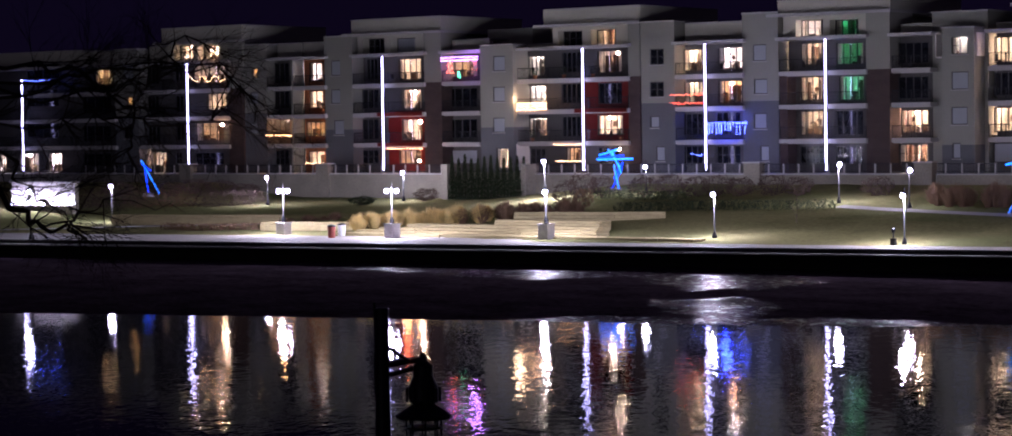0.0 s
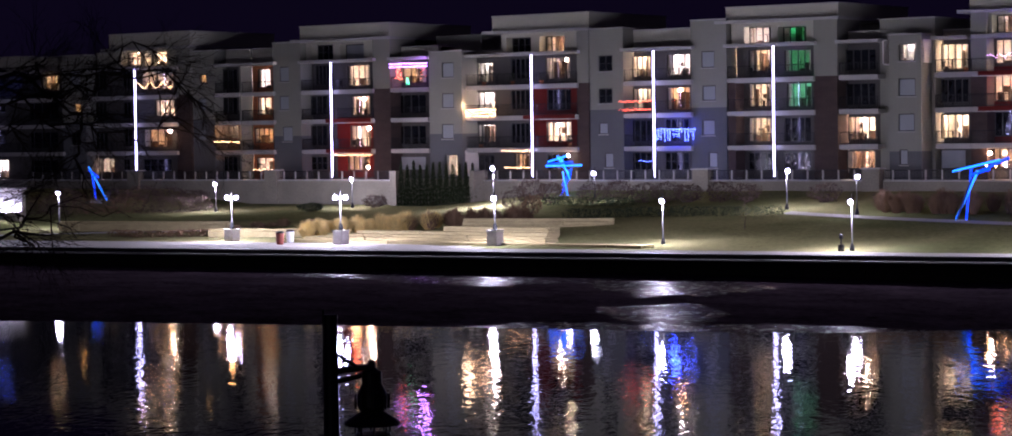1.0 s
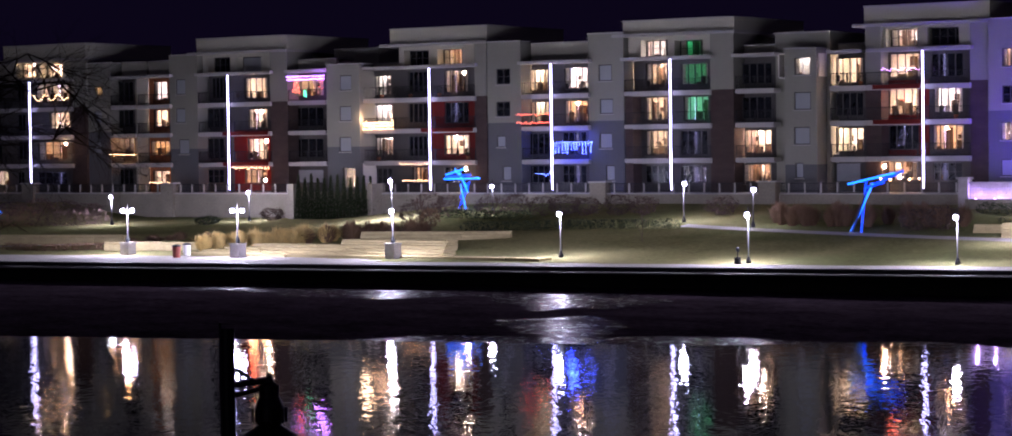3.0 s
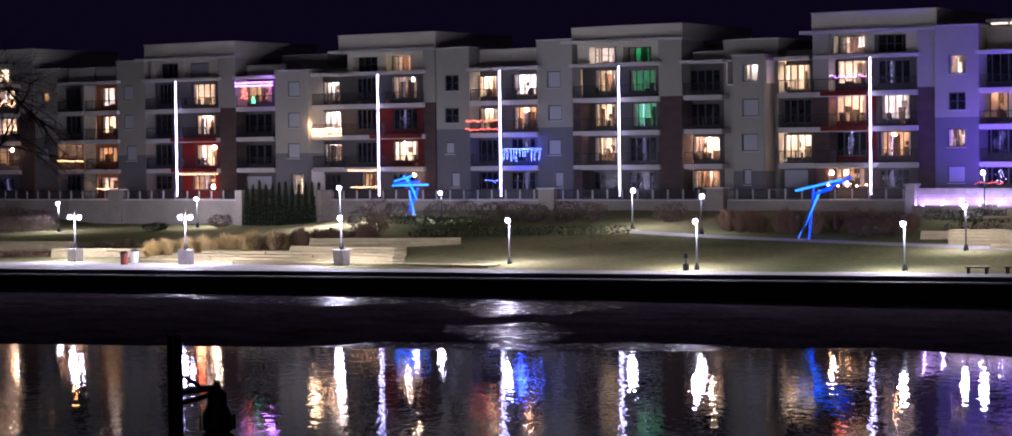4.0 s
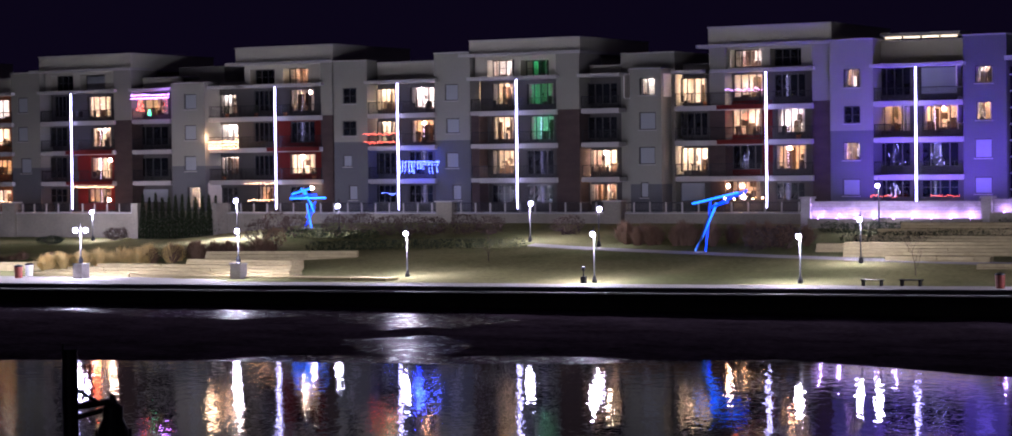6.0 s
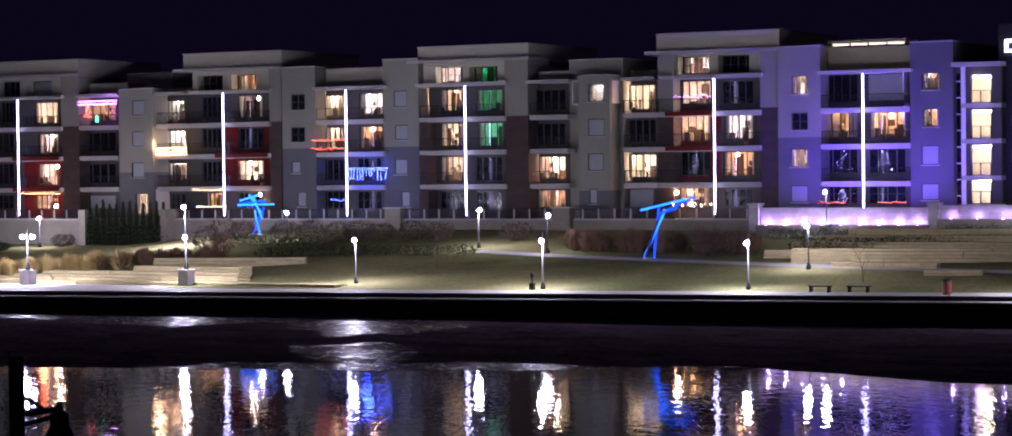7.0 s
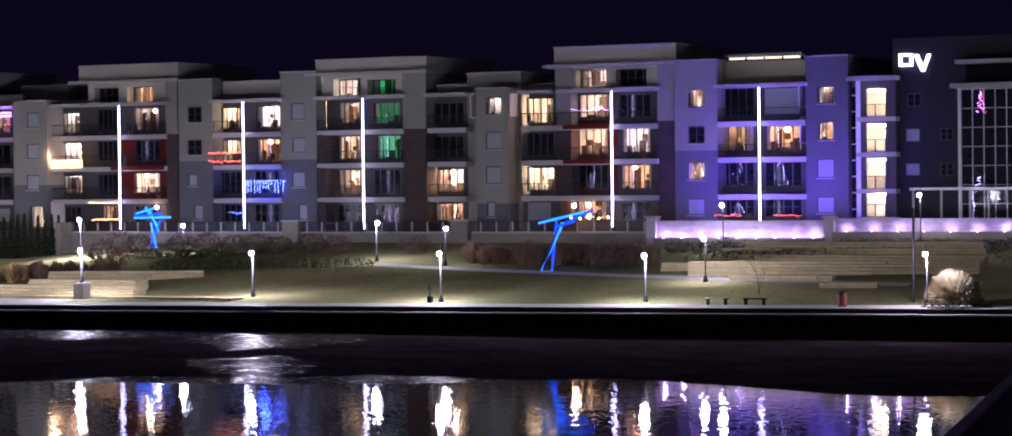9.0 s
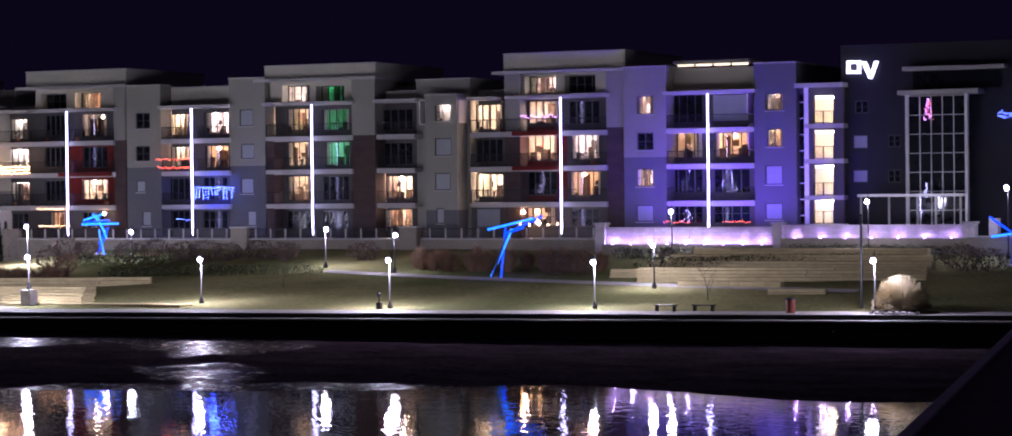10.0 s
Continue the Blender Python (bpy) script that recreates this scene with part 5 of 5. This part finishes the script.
hedge((-137.65, -42.99, 2.40), (-131.82, -40.50, 2.48), 0.6, 0.8, STRAWDIM, "low dry grasses beside the promenade", 150, 42)
for k, (p, r_, h_, m_) in enumerate((
    ((-112.33, -23.79, 3.82), 0.9, 1.5, STRAWDIM), ((-113.8, -23.96, 3.81), 1.2, 2.2, TWIG), ((-117.52, -16.52, 4.38), 1.3, 2.2, TWIG), ((-115.97, -15.9, 4.42), 1.2, 1.8, TWIG), ((-111.92, -15.6, 4.43), 1.4, 1.8, TWIG), ((-111, -13.09, 4.63), 1.3, 1.7, TWIG),
    ((-107.62, -14.33, 4.52), 1.3, 1.6, TWIG), ((-105.5, -14.18, 4.53), 1.3, 1.7, TWIG), ((-103.4, -14.04, 4.53), 1.3, 1.5, TWIG), ((-100.43, -13.84, 4.54), 1.3, 1.6, TWIG), ((-98.08, -13.68, 4.55), 1.2, 1.5, TWIG), ((-91.2, -13.23, 4.57), 1.3, 1.5, TWIG),
    ((-140.88, -8.99, 3.64), 1.2, 1.2, TWIG), ((-144.01, -14.46, 3.45), 1.2, 0.8, LEAF), ((-167.64, -12.38, 4.32), 1.6, 1.4, TWIG), ((-165.81, -10.63, 4.14), 1.6, 1.4, TWIG), ((-164.09, -8.76, 3.97), 1.5, 1.3, TWIG), ((-167.84, -15.74, 4.17), 1.5, 1.4, TWIG), ((-170.71, -19.89, 4.28), 1.5, 1.4, TWIG),
    ((-42.18, -15.59, 4.14), 1.6, 1.8, TWIG), ((-40.21, -16.08, 4.07), 1.6, 1.6, TWIG), ((-66.54, -7.69, 5.03), 1.1, 0.8, LEAF), ((-69.12, -20.54, 3.82), 1.4, 1.8, TWIG), ((-71.08, -20.74, 3.82), 1.4, 1.6, TWIG))):
    shrub(*p, r_, h_, m_, "bare brown winter shrub below the terrace" if m_ is TWIG else "low evergreen shrub on the bank", 800, 40 + k)
rnd = random.Random(21)
for k in range(22):
    q = Vector((-83.65, -18.91, 4.05)).lerp(Vector((-69, -19.05, 3.96)), k / 21) + Vector((rnd.uniform(-0.5, 0.5), rnd.uniform(-0.5, 2.0), 0))
    grass_clump(q.x, q.y, ground_z(q.x, q.y), 1.05, rnd.uniform(1.5, 2.0), STRAWDIM, "tall brown ornamental grass tuft below the terrace", 300, 90 + k)
for k in range(16):
    q = Vector((-147.13, -37.62, 3.13)).lerp(Vector((-131.25, -30.43, 3.47)), k / 15) + Vector((rnd.uniform(-0.5, 0.5), rnd.uniform(-0.5, 1.0), 0))
    grass_clump(q.x, q.y, ground_z(q.x, q.y), 1.0, rnd.uniform(0.5, 0.9), STRAWDIM, "low dry grass tuft on the bank", 200, 190 + k)


# ---- small bare trees and benches ----
def branch(bm, rnd_, p, d, length, r, depth, spread=0.6, gravity=0.0):
    n = 4
    for i in range(n):
        d = (d + Vector((rnd_.uniform(-1, 1), rnd_.uniform(-1, 1), rnd_.uniform(-1, 1) - gravity)) * 0.16).normalized()
        q = p + d * (length / n)
        rod(bm, p, q, r * (1 - 0.6 * i / n), r * (1 - 0.6 * (i + 1) / n), 5, False)
        if depth > 0 and (i > 0 or depth < 3):
            for s in range(1 if i < 2 else 2):
                e_ = (d + Vector((rnd_.uniform(-1, 1), rnd_.uniform(-1, 1), rnd_.uniform(-0.8, 1))) * spread).normalized()
                branch(bm, rnd_, q, e_, length * rnd_.uniform(0.45, 0.7), r * 0.5 * (1 - 0.4 * i / n), depth - 1, spread, gravity)
        p = q


for k, (x, y, z) in enumerate(((-54.84, -32.5, 2.68), (-88.45, -30.48, 3.16))):
    s = root("young_tree", x, y, z, "small bare young tree on the lawn", "tree", "young trees")
    bm = bmesh.new()
    branch(bm, random.Random(60 + k), Vector((x, y, z - 0.1)), Vector((0, 0, 1)), 1.9, 0.035, 2, 0.7)
    part("branches", bm, TWIG, s)
for x, y, z in ((-55.26, -39.16, 2.3), (-52.9, -38.58, 2.3)):
    b = root("bench", x, y, z, "dark backless park bench beside the promenade", "bench", "park benches")
    part("seat", cube(x - 0.75, x + 0.75, y - 0.22, y + 0.22, z + 0.38, z + 0.45), IRON, b)
    for s in (-0.6, 0.6):
        part("leg", cube(x + s - 0.05, x + s + 0.05, y - 0.2, y + 0.2, z - 0.05, z + 0.38), IRON, b)
for (x, y, z), m_, lab in (((-46.86, -39.43, 2.3), BINRED, "dark red litter bin beside the promenade"), ((-118.70, -47.18, 2.33), BINRED, "rusty red litter bin on the promenade"), ((-120.05, -44.49, 2.33), BINWHITE, "white litter bin on the promenade")):
    b = root("litter_bin", x, y, z, lab, "bin", "litter bins")
    part("body", lathe(bmesh.new(), x, y, ((0.27, z), (0.31, z + 0.8), (0.33, z + 0.84)), 14), m_, b)
    part("lid", lathe(bmesh.new(), x, y, ((0.34, z + 0.84), (0.32, z + 0.92), (0.12, z + 1.0)), 14), IRON, b)
ux, uy = -74.6, -41.6
ub = root("utility_post", ux, uy, 2.32, "short black metal utility post beside a park lamp", "post")
part("box", cube(ux - 0.16, ux + 0.16, uy - 0.14, uy + 0.14, 2.28, 2.78), IRON, ub)
part("stem", rod(bmesh.new(), (ux, uy, 2.78), (ux, uy, 3.15), 0.05), IRON, ub)
part("head", lathe(bmesh.new(), ux, uy, ((0.10, 3.15), (0.13, 3.2), (0.13, 3.4), (0.06, 3.48)), 12), IRON, ub)
px, py, pz = -43.73, -34.67, 2.4
pole = root("bare_post", px, py, pz, "tall plain dark metal post beside a lamp", "post")
part("shaft", rod(bmesh.new(), (px, py, pz - 0.1), (px, py, pz + 5.9), 0.09, 0.08), IRON, pole)
part("cap", rod(bmesh.new(), (px, py, pz + 5.9), (px, py, pz + 6.0), 0.11, 0.04), IRON, pole)

# ---- near bank: lantern post, bare tree, pier wall ----
lx, ly, lz = -16.82, -160.73, 7.92
lant = root("lantern_post", lx, ly, 0.0, "black cast-iron lantern post standing in the near water", "street lamp")
side = Vector((0.79, 0.61, 0))
part("post", rod(bmesh.new(), (lx, ly, -1.0), (lx, ly, 8.49), 0.088, 0.080, 14), IRON, lant)
part("conduit", rod(bmesh.new(), (lx - side.x * 0.075, ly - side.y * 0.075, -0.5), (lx - side.x * 0.075, ly - side.y * 0.075, 8.55), 0.014), IRON, lant)
ax, ay, az = -16.48, -160.45, 7.88
part("arm", rod(bmesh.new(), (lx, ly, az - 0.02), (ax, ay, az + 0.04), 0.035), IRON, lant)
part("arm", rod(bmesh.new(), (lx, ly, az - 0.14), (ax, ay, az - 0.03), 0.03), IRON, lant)
part("brace", rod(bmesh.new(), (lx, ly, az + 0.22), (lx + side.x * 0.3, ly + side.y * 0.3, az + 0.02), 0.022), IRON, lant)
part("lantern_hood", lathe(bmesh.new(), ax, ay, ((0.30, az - 0.60), (0.31, az - 0.57), (0.13, az - 0.45), (0.16, az - 0.40), (0.16, az - 0.25), (0.11, az - 0.14), (0.11, az - 0.02), (0.05, az + 0.02), (0.03, az + 0.12)), 20), IRON, lant)
for i in range(8):
    a = i * math.tau / 8
    part("cage_bar", rod(bmesh.new(), (ax + 0.19 * math.cos(a), ay + 0.19 * math.sin(a), az - 0.60), (ax + 0.19 * math.cos(a), ay + 0.19 * math.sin(a), az - 1.0), 0.012), IRON, lant)
    part("vent", rod(bmesh.new(), (ax + 0.18 * math.cos(a), ay + 0.18 * math.sin(a), az - 0.42), (ax + 0.18 * math.cos(a), ay + 0.18 * math.sin(a), az - 0.26), 0.018), IRON, lant)
for h in (0.70, 0.98):
    part("cage_ring", lathe(bmesh.new(), ax, ay, ((0.20, az - h - 0.02), (0.205, az - h), (0.20, az - h + 0.01)), 20), IRON, lant)

tree = root("bare_tree", -23.58, -162.25, 6.61, "bare dark tree on the near bank with crooked twigs", "tree")
tx, ty, tz = tree.location
bm = bmesh.new()
rod(bm, (tx, ty, -1), (tx, ty, 5), 0.24, 0.2, 10)
rod(bm, (tx, ty, 5), (tx + 0.1, ty, 13), 0.2, 0.08, 10)
part("trunk", bm, BARK, tree)


def limb(points, r0, r1, seed, twigs=10, length=0.9):
    rnd_ = random.Random(seed)
    bm = bmesh.new()
    pts = [Vector(p) for p in points]
    fine = []
    for a, b in zip(pts, pts[1:]):
        for i in range(4):
            fine.append(a.lerp(b, i / 4) + Vector((rnd_.uniform(-1, 1), rnd_.uniform(-1, 1), rnd_.uniform(-1, 1))) * 0.10)
    fine.append(pts[-1])
    n = len(fine) - 1
    for i in range(n):
        ra, rb = 0.5 * (r0 + (r1 - r0) * i / n), 0.5 * (r0 + (r1 - r0) * (i + 1) / n)
        rod(bm, fine[i], fine[i + 1], ra, rb, 7, False)
    for k in range(int(twigs * 1.3)):
        i = rnd_.randint(n // 4, n - 1)
        d = (fine[i + 1] - fine[i]).normalized()
        e_ = (d + Vector((rnd_.uniform(-1, 1), rnd_.uniform(-1, 1), rnd_.uniform(-1, 1))) * 0.9).normalized()
        branch(bm, rnd_, fine[i], e_, length * rnd_.uniform(0.5, 1.1), 0.010, 2, 0.7, 0.1)
    part("limb", bm, BARK, tree)


limb(((-23.72, -162.03, 10.52), (-22.9, -161.03, 9.83), (-22.54, -160.63, 9.4), (-22.3, -160.37, 9.28), (-22.11, -160.17, 9.11)), 0.09, 0.02, 1, 12, 0.9)
limb(((-23.71, -162.03, 10.92), (-22.8, -160.9, 10.19), (-22.57, -160.65, 9.78), (-22.28, -160.33, 9.45)), 0.05, 0.012, 2, 9, 0.8)
limb(((-22.54, -160.63, 9.4), (-22.23, -160.28, 9.33), (-21.9, -159.92, 9.54), (-21.26, -159.26, 9.43)), 0.03, 0.006, 3, 6, 0.6)
limb(((-23.69, -162.02, 11.62), (-22.68, -160.77, 11.3), (-22.1, -160.12, 11.16), (-21.74, -159.73, 10.68), (-21.74, -159.72, 10.24), (-21.67, -159.67, 9.76)), 0.06, 0.014, 4, 12, 0.9)
limb(((-23.7, -162.02, 11.15), (-22.58, -160.65, 10.9), (-21.99, -160.01, 11.32), (-21.44, -159.43, 11.19), (-21.2, -159.21, 11.67), (-20.9, -158.9, 11.3)), 0.05, 0.010, 5, 14, 0.9)
limb(((-23.7, -162.02, 11.31), (-22.48, -160.54, 10.81), (-21.72, -159.71, 11.04), (-20.99, -158.98, 11.18), (-20.6, -158.59, 10.85)), 0.045, 0.008, 6, 12, 0.8)
limb(((-23.7, -162.02, 11.23), (-22.47, -160.54, 11.13), (-21.9, -159.89, 10.64), (-21.35, -159.32, 10.55), (-20.83, -158.81, 10.7)), 0.045, 0.008, 7, 14, 0.9)
limb(((-23.72, -162.03, 10.68), (-22.59, -160.66, 10.58), (-22.12, -160.13, 10.49), (-21.84, -159.83, 10.96)), 0.04, 0.008, 8, 10, 0.8)

# wet films of water left on the mud
def wet_film(x, y, rx, ry, turn, seed):
    rnd_ = random.Random(seed)
    bm = bmesh.new()
    n, rings_ = 40, []
    for q in (0.0, 0.35, 0.7, 1.0):
        ring = []
        for i in range(n):
            a = i * math.tau / n
            k = q * (1 + 0.45 * noise.noise((math.cos(a) * 1.6 + seed, math.sin(a) * 1.6, 0.3)) + 0.2 * noise.noise((math.cos(a) * 5, math.sin(a) * 5 + seed, 0.3)))
            dx, dy = rx * k * math.cos(a), ry * k * math.sin(a)
            px_, py_ = x + dx * math.cos(turn) - dy * math.sin(turn), y + dx * math.sin(turn) + dy * math.cos(turn)
            f_ = min(1.0, max(0.0, (py_ - mud_y(px_)) / (quay_y(px_) - mud_y(px_))))
            ring.append(bm.verts.new((px_, py_, mud_z(px_, f_) + 0.02)))
        rings_.append(ring)
    for p, q in zip(rings_, rings_[1:]):
        for i in range(n):
            j = (i + 1) % n
            bm.faces.new((p[i], p[j], q[j], q[i]))
    smooth(tagged(mesh("puddle", bm, FILM), "thin wet film of water on the dark mud", "puddle", "puddles on the mud", "structure"))


for k, ((x, y, z), rx, ry, tn) in enumerate((
    ((-104.18, -55.82, 0.85), 5.5, 2.2, 0.5), ((-91.52, -57.49, 0.75), 8.0, 3.0, 0.4), ((-77.63, -56.37, 0.6), 5.0, 6.0, 0.6), ((-70.73, -69.45, 0.25), 4.0, 5.5, 0.6), ((-61.5, -73.2, 0.05), 8.5, 2.2, 0.27), ((-70.5, -75.9, 0.05), 7.0, 1.8, 0.29), ((-52.0, -69.0, 0.05), 4.0, 1.0, 0.5), ((-99.11, -57.25, 0.8), 4.0, 1.2, 0.4))):
    wet_film(x, y, rx, ry, tn, k)

# the pier wall that runs out from the near bank
wall = root("pier_wall", -11.88, -138.31, 0, "dark concrete pier wall with light painted along its edge", "pier", kind="structure")
ends = (Vector((-14.03, -131.3, 5)), Vector((-20.1, -95.0, 5)))
way = (ends[1] - ends[0]).normalized()
near, far_ = ends[0] - way * 40, ends[0] + way * ((quay_y(-10) - ends[0].y) / way.y)
right = Vector((way.y, -way.x, 0))


def wedge(o0, o1, z0, z1):
    bm = bmesh.new()
    v = [bm.verts.new((*(p + right * o).to_2d(), z)) for z in (z0, z1) for p, o in ((near, o0), (near, o1), (far_, o1), (far_, o0))]
    for q in ((0, 3, 2, 1), (4, 5, 6, 7), (0, 1, 5, 4), (1, 2, 6, 5), (2, 3, 7, 6), (3, 0, 4, 7)):
        bm.faces.new([v[i] for i in q])
    return bm


part("edge", wedge(0.0, 0.3, 4.7, 5.0), CAP, wall, "concrete edge with near-bank light in its pale colour")
part("body", wedge(0.06, 14.0, -1.0, 4.92), PIER, wall)



# ---- a bed of dark mulch and small pale stones round the grass mound ----
MULCH = surface("dark_mulch", (0.045, 0.032, 0.024), 0.95, 0.5, 1.5, 12, 0.8)
bed = bmesh.new()
lathe(bed, gx + 0.3, gy - 0.3, ((2.3, 2.30), (2.1, 2.37), (0.4, 2.42)), 22)
tagged(mesh("mulch_bed", bed, MULCH), "round bed of dark mulch under the pale grass mound", "mulch bed", kind="structure")
rnd = random.Random(77)
for k in range(7):
    x, y = gx - 0.9 + 0.42 * k, gy - 2.35 + 0.12 * rnd.random()
    bm = ball(bmesh.new(), 0, 0, 0, 1.0, 2)
    for v in bm.verts:
        v.co *= 1 + 0.25 * noise.noise(v.co * 1.7 + Vector((k, 0, 0)))
        v.co = Vector((x + v.co.x * 0.2, y + v.co.y * 0.15, 2.41 + v.co.z * 0.12))
    tagged(smooth(mesh("edging_stone", bm, PALESTONE)), "small rounded pale stone edging the mulch bed", "stone", "edging stones")
